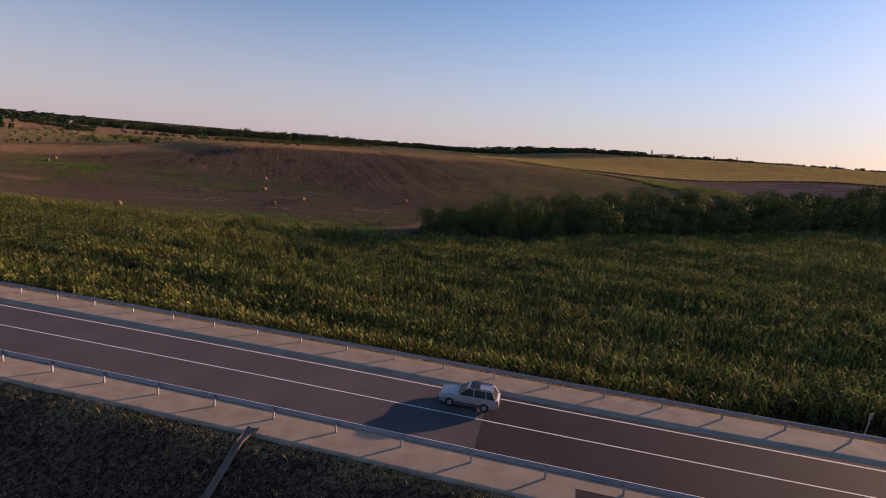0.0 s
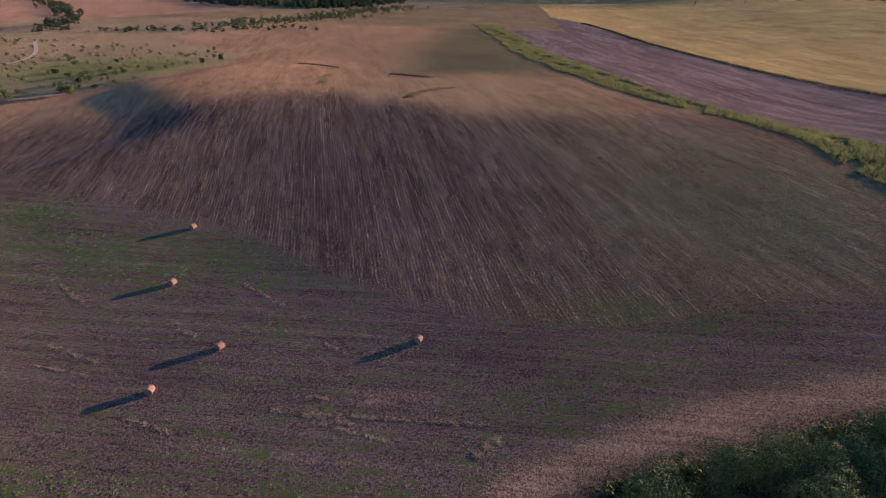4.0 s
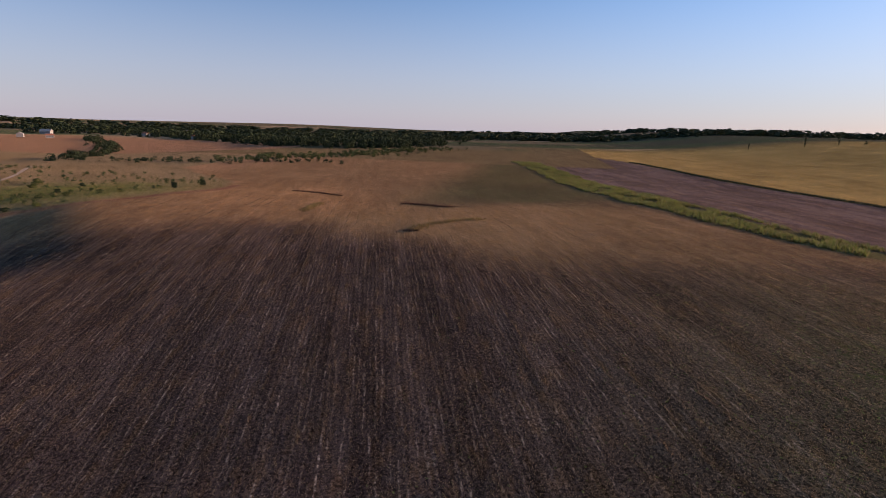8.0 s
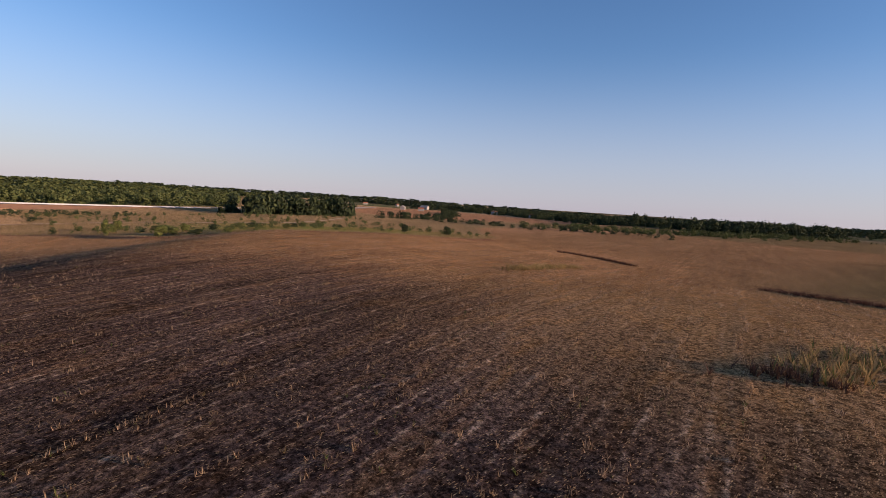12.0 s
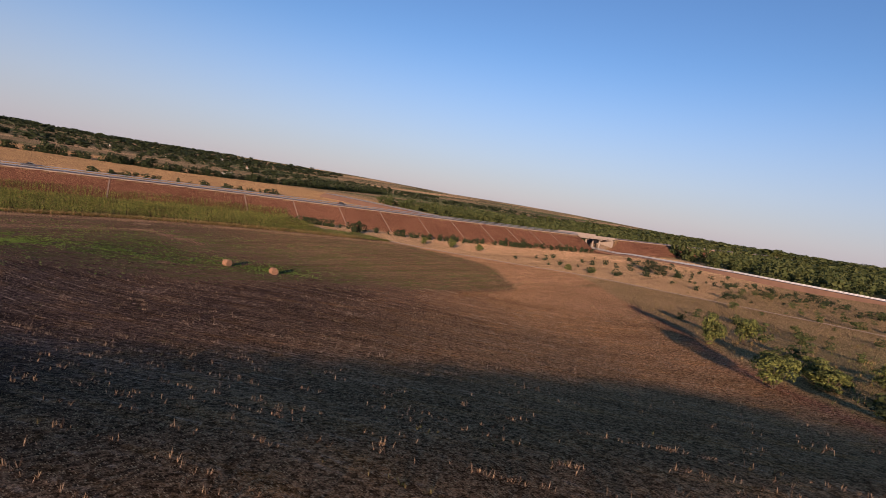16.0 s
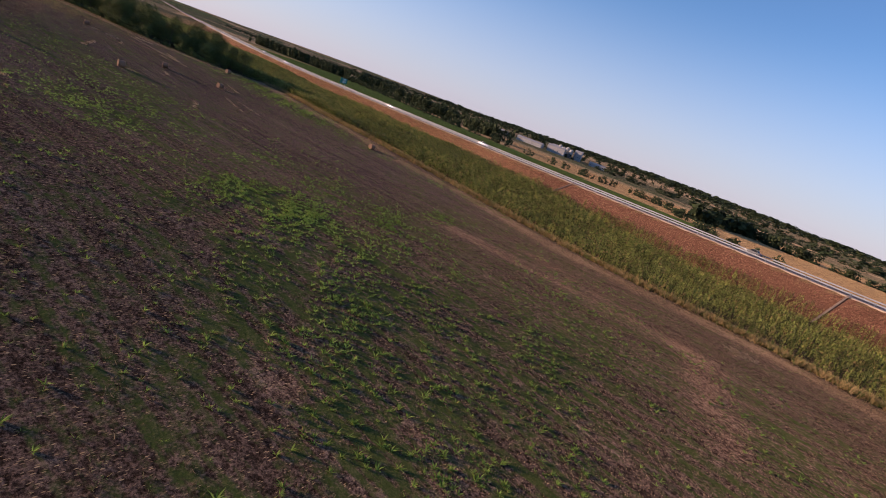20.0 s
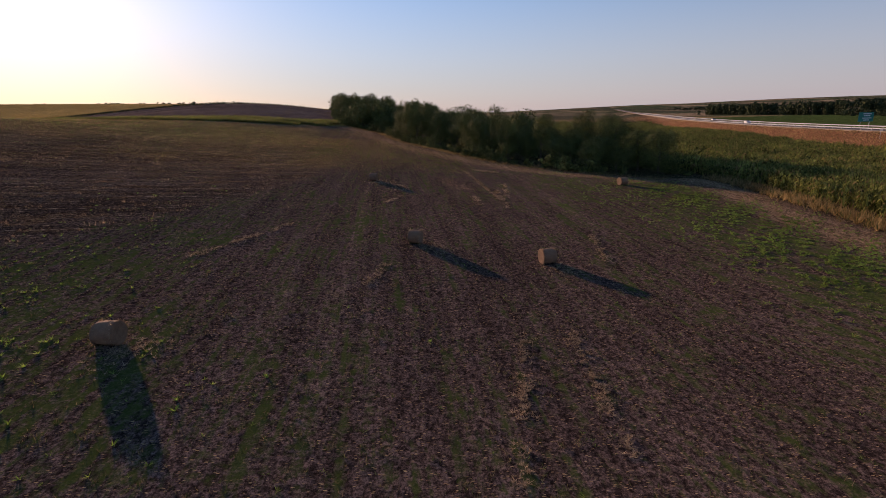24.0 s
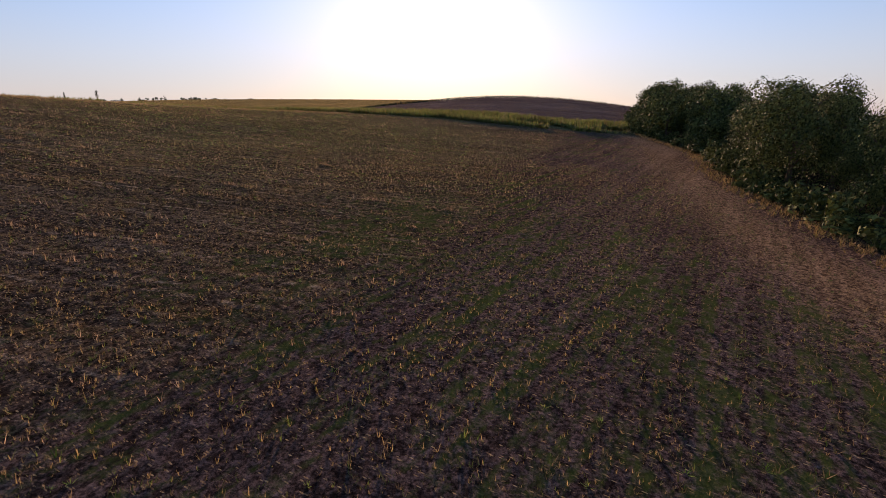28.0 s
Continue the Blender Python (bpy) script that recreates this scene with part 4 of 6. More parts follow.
# ---- guard rails ----
def rail_beam(name, xs, d, parent):
    """A folded steel beam along the road: an open W in section, with a little thickness."""
    s = road_slope(xs)
    k = 1 / np.sqrt(1 + s * s)
    sec = ((0.0, 0.48), (0.05, 0.54), (0.0, 0.60), (0.0, 0.66), (0.05, 0.72), (0.0, 0.78), (-0.03, 0.78), (0.02, 0.72), (-0.03, 0.66), (-0.03, 0.60), (0.02, 0.54), (-0.03, 0.48))
    v = np.stack([np.stack([xs - s * k * (d + a), road_y(xs) + k * (d + a), road_z(xs) + b], 1) for a, b in sec], 1)
    n, m = len(xs), len(sec)
    i, j = (a.ravel() for a in np.meshgrid(np.arange(n - 1), np.arange(m), indexing="ij"))
    f = np.stack([i * m + j, i * m + (j + 1) % m, (i + 1) * m + (j + 1) % m, (i + 1) * m + j], 1)
    return link_mesh(name, v.reshape(-1, 3), f, MAT_STEEL, parent)


def guard_rail(d, label):
    root = new("guard_rail")
    face = 1 if d < 0 else -1
    rail_beam("rail_beam", np.concatenate([np.arange(-440, -90, 6.0), np.arange(-90, 80, 2.0), np.arange(80, 700, 10.0)]), d + 0.1 * face, root)
    bm = bmesh.new()
    box(bm, -0.05, 0.05, -0.06, 0.06, -0.35, 0.74, 0.008)
    first = part("post", bm, MAT_STEEL, root)
    fv, ff = [], []
    for i, x in enumerate(np.arange(-440, 700, 4.0)):
        p, a = road_point(x, d)
        if -84 < x < 72:
            o = first if i == 90 else new("post", first.data)
            o.parent = root
            o.matrix_basis = Matrix.Translation(p) @ Matrix.Rotation(a, 4, "Z")
        else:
            c = np.array([(-.06, -.06, 0), (.06, -.06, 0), (.06, .06, 0), (-.06, .06, 0), (-.06, -.06, .74), (.06, -.06, .74), (.06, .06, .74), (-.06, .06, .74)]) + np.array(p)
            n = len(fv)
            fv += c.tolist()
            ff += [[n + q for q in r] for r in ((0, 1, 5, 4), (1, 2, 6, 5), (2, 3, 7, 6), (3, 0, 4, 7), (4, 5, 6, 7))]
    first.matrix_basis = Matrix.Translation(road_point(-80, d)[0])
    tagged(link_mesh("far_posts", fv, ff, MAT_STEEL, root), kind="stuff")
    return tagged(root, label, "guard rail")


guard_rail(6.6, "galvanised steel guard rail along the field side of the highway")
guard_rail(-4.6, "galvanised steel guard rail along the outer edge of the highway")


# ---- concrete chutes down the embankment ----
def chute(x, side, label):
    root = new("drain_chute")
    p, a = road_point(x, side * SLOPE_TOP)
    n = Vector((-math.sin(a), math.cos(a), 0)) * side
    foot = p.copy()
    for _ in range(60):
        q2 = foot + n * 0.5
        if z_at(q2.x, q2.y) > foot.z - 0.12 and (foot - p).length > 3:
            break
        q2.z = z_at(q2.x, q2.y)
        foot = q2
    top = p - n * 1.3 + Vector((0, 0, 0.12))
    for nm, lat, wd, hh in (("chute_bed", 0.0, 0.13, 0.04), ("chute_wall", -0.16, 0.035, 0.11), ("chute_wall", 0.16, 0.035, 0.11)):
        t = Vector((math.cos(a), math.sin(a), 0))
        bm = bmesh.new()
        vs = []
        for c in (top, p + Vector((0, 0, 0.04)), foot + Vector((0, 0, 0.04))):
            for l, z in ((lat - wd, 0), (lat + wd, 0), (lat + wd, hh), (lat - wd, hh)):
                flare = 1.8 if c is top else 1.0
                vs.append(bm.verts.new(c + t * l * flare + Vector((0, 0, z))))
        for r in (0, 4):
            for k in range(4):
                bm.faces.new((vs[r + k], vs[r + (k + 1) % 4], vs[r + 4 + (k + 1) % 4], vs[r + 4 + k]))
        bm.faces.new(vs[3::-1])
        bm.faces.new(vs[8:])
        bmesh.ops.recalc_face_normals(bm, faces=bm.faces)
        part(nm, bm, MAT_CHUTE, root)
    if side < 0:
        run = foot - p
        for k in range(int(run.length / 0.45)):
            c = p + run * ((k + 0.5) * 0.45 / run.length) + Vector((0, 0, 0.04))
            t = Vector((math.cos(a), math.sin(a), 0))
            bm = bmesh.new()
            tube(bm, c - t * 0.2 + Vector((0, 0, 0.07)), c + t * 0.2 + Vector((0, 0, 0.07)), 0.035, 0.035, 6)
            part("chute_step", bm, MAT_CHUTE, root)
    return tagged(root, label, "drain chute", "chutes down the embankment")


for cx in (-180, -222, -240, -258.5, -277, -296, -315, -334, -353, -372, -391, -108):
    chute(cx, 1, "pale concrete drain chute on the bare embankment")
chute(-8.4, -1, "grey concrete drain chute down the dark bank")


# ---- the silver car ----
def glossy(name, col, rough, metal=0.0):
    m, nt, b = material(name, rough, metal)
    b.inputs["Specular IOR Level"].default_value = 0.5
    dust = noise_tex(nt, coords(nt), 2.0, 4)
    nt.links.new(blend(nt, ramp(nt, dust, 0.35, 0.75), col, tuple(c * 0.75 + 0.03 for c in col)), b.inputs["Base Color"])
    return m


MAT_SILVER = glossy("silver_paint", (0.40, 0.41, 0.43), 0.38, 0.5)
MAT_WHITE_CAR = glossy("white_paint", (0.8, 0.8, 0.8), 0.35)
MAT_DARK_CAR = glossy("dark_paint", (0.04, 0.045, 0.055), 0.3)
MAT_GLASS = glossy("tinted_glass", (0.008, 0.009, 0.011), 0.2)
MAT_GLASS.node_tree.nodes["Principled BSDF"].inputs["Specular IOR Level"].default_value = 0.15
MAT_TYRE = mottled("tyre_rubber", (0.012, 0.012, 0.012), (0.03, 0.03, 0.03), 8, 0.9, 4, 0.0)
MAT_TRIM = mottled("grey_plastic", (0.06, 0.06, 0.065), (0.10, 0.10, 0.105), 5, 0.7, 4, 0.0)
MAT_RED = glossy("red_lens", (0.35, 0.02, 0.015), 0.2)
MAT_LENS = glossy("clear_lens", (0.7, 0.72, 0.74), 0.1)


def car_shell(bm, stations, half):
    """A body out of cross sections: x, sill, waist height, half width at sill and waist."""
    prev = None
    for x, z0, z1, w0, w1 in stations:
        ring = [bm.verts.new(c) for c in ((x, -w0 * half, z0), (x, -w1 * half, (z0 + z1) / 2), (x, -w1 * half * 0.97, z1 - 0.05), (x, -w1 * half * 0.86, z1), (x, w1 * half * 0.86, z1), (x, w1 * half * 0.97, z1 - 0.05), (x, w1 * half, (z0 + z1) / 2), (x, w0 * half, z0))]
        if prev:
            for k in range(8):
                bm.faces.new((prev[k], prev[(k + 1) % 8], ring[(k + 1) % 8], ring[k]))
        else:
            bm.faces.new(ring)
        prev = ring
    bm.faces.new(prev[::-1])
    bmesh.ops.recalc_face_normals(bm, faces=bm.faces)
    return bm


def car(x, d, paint, label, heading=1, wagon=True):
    root = new("car")
    p, a = road_point(x, d, 0.06)
    root.matrix_world = Matrix.Translation(p) @ Matrix.Rotation(a + (0 if heading > 0 else math.pi), 4, "Z") @ Matrix.Scale(0.92, 4)
    bm = bmesh.new()
    car_shell(bm, ((2.2, 0.42, 0.68, 0.8, 0.8), (2.1, 0.3, 0.82, 0.9, 0.92), (1.3, 0.25, 0.95, 0.97, 0.99), (0.7, 0.25, 1.0, 1, 1), (-1.6, 0.25, 1.02, 1, 1), (-2.1, 0.32, 1.0, 0.96, 0.97), (-2.22, 0.42, 0.92, 0.9, 0.92)), 0.87)
    part("body", bm, paint, root, smooth=False)
    bm = bmesh.new()
    rear = -2.05 if wagon else -1.5
    lower = ((0.85, -0.78), (0.85, 0.78), (rear, 0.78), (rear, -0.78))
    upper = ((0.1, -0.6), (0.1, 0.6), (rear + 0.35, 0.6), (rear + 0.35, -0.6))
    lo = [bm.verts.new((u, v, 0.97)) for u, v in lower]
    hi = [bm.verts.new((u, v, 1.5)) for u, v in upper]
    for k in range(4):
        bm.faces.new((lo[k], lo[(k + 1) % 4], hi[(k + 1) % 4], hi[k]))
    bm.faces.new(hi)
    bmesh.ops.recalc_face_normals(bm, faces=bm.faces)
    cabin = part("cabin_glass", bm, MAT_GLASS, root, "dark tinted windows")
    bm = bmesh.new()
    box(bm, rear + 0.3, 0.16, -0.63, 0.63, 1.48, 1.54, 0.02)
    part("roof", bm, paint, root)
    if wagon:
        bm = bmesh.new()
        box(bm, -0.75, -0.05, -0.42, 0.42, 1.545, 1.56, 0.004)
        part("sunroof", bm, MAT_GLASS, root, "dark glass sunroof")
        for sy in (-1, 1):
            bm = bmesh.new()
            box(bm, -1.6, 0.0, sy * 0.58 - 0.02, sy * 0.58 + 0.02, 1.55, 1.60, 0.008)
            part("roof_rail", bm, MAT_TRIM, root)
    for sy in (-1, 1):
        for x0, x1 in ((0.82, 0.12), (-0.42, -0.36), (-1.32, -1.24), (rear + 0.04, rear + 0.36)):
            bm = bmesh.new()
            tube(bm, (x0, sy * 0.79, 0.97), (x1, sy * 0.615, 1.5), 0.035, 0.03, 6)
            part("pillar", bm, paint, root)
        bm = bmesh.new()
        box(bm, -1.15, 0.95, sy * 0.85 - 0.03, sy * 0.85 + 0.035, 0.25, 0.5, 0.01)
        part("sill_trim", bm, MAT_TRIM, root)
        bm = bmesh.new()
        box(bm, 0.55, 0.72, sy * 0.93 - 0.07, sy * 0.93 + 0.07, 1.0, 1.12, 0.02)
        part("mirror", bm, paint, root)
        bm = bmesh.new()
        box(bm, 1.95, 2.16, sy * 0.6 - 0.14, sy * 0.6 + 0.14, 0.64, 0.78, 0.02)
        part("headlight", bm, MAT_LENS, root)
        bm = bmesh.new()
        box(bm, -2.2, -2.08, sy * 0.74 - 0.09, sy * 0.74 + 0.09, 0.7, 0.98, 0.02)
        part("tail_light", bm, MAT_RED, root)
        for wx in (1.32, -1.25):
            bm = bmesh.new()
            tube(bm, (wx, sy * 0.68, 0.33), (wx, sy * 0.9, 0.33), 0.33, 0.33, 20)
            wheel = part("wheel", bm, MAT_TYRE, root)
            bm = bmesh.new()
            tube(bm, (wx, sy * 0.89, 0.33), (wx, sy * 0.912, 0.33), 0.2, 0.17, 12)
            part("rim", bm, MAT_STEEL, wheel)
    bm = bmesh.new()
    box(bm, 2.05, 2.24, -0.75, 0.75, 0.32, 0.5, 0.03)
    part("bumper", bm, MAT_TRIM, root)
    bm = bmesh.new()
    box(bm, -2.28, -2.1, -0.75, 0.75, 0.34, 0.55, 0.03)
    part("bumper", bm, MAT_TRIM, root)
    return tagged(root, label, "car")


car(2.8, 1.75, MAT_SILVER, "silver estate car with roof rails on the highway", -1)
for cx, d, mt, lb, hd in ((-158, -1.7, MAT_DARK_CAR, "dark car on the highway", 1), (-60, 1.7, MAT_WHITE_CAR, "white car on the highway", -1), (128, 1.7, MAT_WHITE_CAR, "white car on the highway", -1), (196, -1.7, MAT_WHITE_CAR, "white car on the highway", 1), (-262, 1.7, MAT_DARK_CAR, "dark car on the highway", -1)):
    car(cx, d, mt, lb, hd, False)


# ---- signs ----
MAT_SIGN = mottled("green_sign_face", (0.01, 0.16, 0.12), (0.015, 0.2, 0.15), 0.8, 0.5, 6, 0.0)
MAT_SIGN_BAR = mottled("sign_lettering", (0.7, 0.7, 0.68), (0.8, 0.8, 0.78), 2, 0.5, 4, 0.0)


def board_sign(x, d):
    root = new("road_sign")
    p, a = road_point(x, d)
    p.z = z_at(p.x, p.y)
    root.matrix_world = Matrix.Translation(p) @ Matrix.Rotation(a, 4, "Z")
    for sy in (-1.3, 1.3):
        bm = bmesh.new()
        tube(bm, (0.08, sy, -0.3), (0.08, sy, 5.0), 0.08, 0.08, 10)
        part("post", bm, MAT_STEEL, root)
    bm = bmesh.new()
    box(bm, -0.03, 0.03, -2.2, 2.2, 2.3, 5.2, 0.02)
    part("board", bm, MAT_SIGN, root)
    for k, (w, z) in enumerate(((1.5, 4.7), (1.2, 4.1), (1.6, 3.4), (1.0, 2.8))):
        bm = bmesh.new()
        box(bm, -0.045, -0.034, -w, w * 0.6, z - 0.12, z + 0.12)
        part("lettering", bm, MAT_SIGN_BAR, root)
    return tagged(root, "large green direction sign beside the highway", "road sign")


board_sign(66, -8.6)


def marker(x, y, h, label):
    root = new("marker_post")
    root.matrix_world = pose(x, y, z_at(x, y), 2, 3, 20)
    bm = bmesh.new()
    tube(bm, (0, 0, -0.2), (0, 0, h), 0.045, 0.04, 8)
    part("post", bm, MAT_STEEL, root)
    bm = bmesh.new()
    box(bm, -0.22, 0.22, -0.02, 0.02, h - 0.35, h + 0.1, 0.01)
    part("plate", bm, MAT_STEEL, root, "small grey metal plate")
    return tagged(root, label, "marker post")


marker(33.2, 34.0, 2.2, "leaning grey steel marker post beside the guard rail")


# ---- flyover and the road beneath it ----
def flyover(x0, x1):
    root = new("flyover")
    p0, a0 = road_point(x0, 0)
    p1, _ = road_point(x1, 0)
    ln = (p1 - p0).length
    root.matrix_world = Matrix.Translation(p0) @ Matrix.Rotation(math.atan2(p1.y - p0.y, p1.x - p0.x), 4, "Z")
    for nm, b in (("deck", (0, ln, -7.6, 7.6, -1.3, -0.02)), ("parapet", (-2, ln + 2, -7.9, -7.5, -0.5, 1.0)), ("parapet", (-2, ln + 2, 7.5, 7.9, -0.5, 1.0))):
        bm = bmesh.new()
        box(bm, *b, 0.05)
        part(nm, bm, MAT_CONCRETE, root)
    for u in (ln * 0.3, ln * 0.7):
        for v in (-5, 0, 5):
            bm = bmesh.new()
            tube(bm, (u, v, -7.5), (u, v, -1.25), 0.55, 0.55, 14)
            part("pier", bm, MAT_CONCRETE, root)
        bm = bmesh.new()
        box(bm, u - 0.7, u + 0.7, -6.6, 6.6, -2.1, -1.29, 0.05)
        part("pier_cap", bm, MAT_CONCRETE, root)
    for u in (0.0, ln):
        bm = bmesh.new()
        box(bm, u - 0.8, u + 0.8, -7.8, 7.8, -7.0, -1.28, 0.05)
        part("abutment", bm, MAT_CONCRETE, root)
    return tagged(root, "pale concrete flyover carrying the highway", "bridge")


flyover(-468, -424)


# ---- side road, farm track ----
def strip_along(name, pts, width, mat, lift, label, category, step=4.0):
    pts = np.array(pts, float)
    seg = np.hypot(*np.diff(pts, axis=0).T)
    t = np.r_[0, np.cumsum(seg)]
    u = np.arange(0, t[-1], step)
    x, y = spline(u, t, pts[:, 0]), spline(u, t, pts[:, 1])
    dx, dy = np.gradient(x), np.gradient(y)
    k = width / 2 / np.hypot(dx, dy)
    rows_ = [(x - dy * k * s, y + dx * k * s) for s in (1, 0.33, -0.33, -1)]
    zz = np.max([land(a, b) for a, b in rows_], axis=0) + lift
    v = np.stack([np.stack([a, b, zz], 1) for a, b in rows_], 1).reshape(-1, 3)
    i = np.arange(len(u) - 1)[:, None] * 4 + np.arange(3)[None]
    i = i.ravel()
    return tagged(link_mesh(name, v, np.stack([i, i + 1, i + 5, i + 4], 1), mat), label, category, kind="structure")


strip_along("farm_track", list(zip(TRACK_X, TRACK_Y)), 2.0, MAT_TRACK, 0.06, "pale dusty farm track along the meadow", "track", 2.0)
SIDE_ROAD = np.array([(-452, -140), (-452, 60), (-452, 150), (-455, 205), (-457, 235), (-468, 292), (-490, 370), (-540, 460), (-640, 590), (-820, 780)], float)
side_u = np.r_[0, np.cumsum(np.hypot(*np.diff(SIDE_ROAD, axis=0).T))]
su = np.arange(0, side_u[-1], 6.0)
sx, sy_ = spline(su, side_u, SIDE_ROAD[:, 0]), spline(su, side_u, SIDE_ROAD[:, 1])
snx, sny = -np.gradient(sy_), np.gradient(sx)
snl = np.hypot(snx, sny)
snx, sny = snx / snl, sny / snl
side_low = np.minimum(land(sx, sy_), 3.2)
side_z = np.where((sy_ > 128) & (sy_ < 172), 0.6, np.interp(sy_, [172, 240, 800], [1.2, 3.4, 5.0]) * (sy_ >= 172) + 0.6 * (sy_ < 172))


def side_strip(name, offs, mat, parent=None, label=""):
    """A band along the side road; offs: (distance off its middle, height over its surface)."""
    v = np.stack([np.stack([sx + snx * o, sy_ + sny * o, side_z + z], 1) for o, z in offs], 1)
    m = len(offs)
    i = (np.arange(len(su) - 1)[:, None] * m + np.arange(m - 1)[None]).ravel()
    return link_mesh(name, v.reshape(-1, 3), np.stack([i, i + 1, i + m + 1, i + m], 1), mat, parent, label)


side_bank = side_strip("side_road_bank", [(-16, -4.5), (-6.3, -0.02), (6.3, -0.02), (16, -4.5)], MAT_BARE)
tagged(side_bank, "bare brown bank of the side road", "embankment", kind="structure")
side_road = side_strip("side_road", [(-4.6, 0.03), (4.6, 0.03)], MAT_ASPHALT)
tagged(side_road, "grey side road running under the flyover", "road", kind="structure")
for o in (-5.4, 5.4):
    rail = side_strip("guard_rail", [(o - 0.04, 0.40), (o - 0.04, 0.78), (o + 0.04, 0.78), (o + 0.04, 0.40)], MAT_STEEL)
    tagged(rail, "pale steel guard rail along the side road", "guard rail")
    fv, ff = [], []
    for k in range(0, len(su), 1):
        c = np.array([(-.06, -.06, -.3), (.06, -.06, -.3), (.06, .06, -.3), (-.06, .06, -.3), (-.06, -.06, .6), (.06, -.06, .6), (.06, .06, .6), (-.06, .06, .6)]) + (sx[k] + snx[k] * (o + 0.14), sy_[k] + sny[k] * (o + 0.14), side_z[k])
        n = len(fv)
        fv += c.tolist()
        ff += [[n + q for q in r] for r in ((0, 1, 5, 4), (1, 2, 6, 5), (2, 3, 7, 6), (3, 0, 4, 7), (4, 5, 6, 7))]
    tagged(link_mesh("rail_posts", fv, ff, MAT_STEEL, rail), kind="stuff")

# ---- bushes, far woods, hedges ----
LOWCROWN = [crown_shape(np.random.default_rng(400 + i), 130, 9, 0.105, 0.85, -0.12, 1.25) for i in range(5)]
FARCROWN = [crown_shape(np.random.default_rng(420 + i), 46, 6, 0.2, 0.9, -0.15, 1.35) for i in range(5)]
POPLAR = [crown_shape(np.random.default_rng(440 + i), 130, 12, 0.07, 1.3, 0.02) for i in range(3)]


def clumps(name, shapes, x, y, h, mat, label, seed, wide=1.1, category="woods"):
    r = np.random.default_rng(seed)
    return tagged(scatter(name, shapes, np.stack([x, y, land(x, y) - 0.08 * h], 1), h, r.uniform(0, 6.28, len(x)), mat, r, h * wide * r.uniform(0.85, 1.2, len(x))), label, category, kind="stuff")


def bush(x, y, h, w, mat, label, seed, kind="bush"):
    r = np.random.default_rng(seed)
    root = new(kind)
    root.matrix_world = pose(x, y, z_at(x, y), 0, 0, r.uniform(0, 360))
    bm = bmesh.new()
    for k in range(5):
        a = k * 1.3 + r.uniform(0, 0.5)
        tube(bm, (0, 0, -0.15), (math.cos(a) * w * 0.25, math.sin(a) * w * 0.25, h * 0.6), 0.05, 0.015, 5)
    part("stem", bm, MAT_BARK, root)
    v, f = crown_shape(r, int(600 * w), 16, 0.15 / w, 0.9, 0.02)
    link_mesh("crown", v * (w, w, h), f, mat, root)
    return tagged(root, label, "bush" if kind == "bush" else "tree", "bushes in the scrub")


for i, (x, y, h, w, mt, lb) in enumerate(((-145, 344, 3.3, 2.6, MAT_LEAF_FAR, "small dark round tree on the bare crest"), (-144, 360, 3.0, 2.6, MAT_LEAF_FAR, "small dark round tree on the bare crest"),
        (-168, 284.5, 3.6, 4.2, MAT_LEAF, "dense green bush at the edge of the stubble"), (-174, 287, 2.6, 3.4, MAT_LEAF, "green bush in the scrub"), (-187, 276, 4.4, 3.2, MAT_LEAF, "slim green tree casting a long shadow"),
        (-193, 279, 4.0, 3.0, MAT_LEAF, "slim green tree casting a long shadow"), (-178, 293, 2.4, 3.2, MAT_LEAF, "green bush in the scrub"),
        (-238, 149, 4.6, 3.6, MAT_LEAF_FAR, "dark green bush at the foot of the embankment"), (-234, 152, 3.8, 3.2, MAT_LEAF_FAR, "dark green bush at the foot of the embankment"),
        (-264, 173, 3.4, 4.2, MAT_LEAF, "bright green bush beside the farm track"), (-277, 177, 2.8, 4.2, MAT_LEAF, "bright green bush beside the farm track"), (-255, 167, 2.6, 3.4, MAT_LEAF, "bright green bush beside the farm track"),
        (-350, 222, 5.5, 13.0, MAT_LEAF_FAR, "wide dark bush in the dry scrub"), (-336, 230, 4.2, 9.0, MAT_LEAF_FAR, "wide dark bush in the dry scrub"), (-275, 216, 2.0, 3.5, MAT_LEAF, "green bush beside the farm track"), (-281, 222, 2.2, 3.5, MAT_LEAF, "green bush beside the farm track"))):
    bush(x, y, h, w, mt, lb, 500 + i)

for i, (x, y, h, w) in enumerate(((-171, 288.5, 2.4, 4.0), (-163, 292, 1.6, 3.0), (-158, 298, 1.4, 2.6), (-176, 300, 1.8, 3.6), (-190, 312, 2.2, 4.2), (-181, 326, 1.8, 3.8), (-168, 318, 1.5, 3.0), (-205, 322, 2.4, 4.6), (-214, 345, 2.2, 4.4), (-196, 352, 1.7, 3.4), (-228, 360, 2.4, 4.8))):
    bush(x, y, h, w, MAT_LEAF_FAR if i % 2 else MAT_LEAF, "low dark bush in the overgrown scrub", 540 + i)

rw = np.random.default_rng(31)


def along(pts, n, spread):
    pts = np.array(pts, float)
    t = np.r_[0, np.cumsum(np.hypot(*np.diff(pts, axis=0).T))]
    u = rw.uniform(0, t[-1], n)
    return np.interp(u, t, pts[:, 0]) + rw.normal(0, spread, n), np.interp(u, t, pts[:, 1]) + rw.normal(0, spread, n)


def area(x0, x1, y0, y1, n):
    return rw.uniform(x0, x1, n), rw.uniform(y0, y1, n)


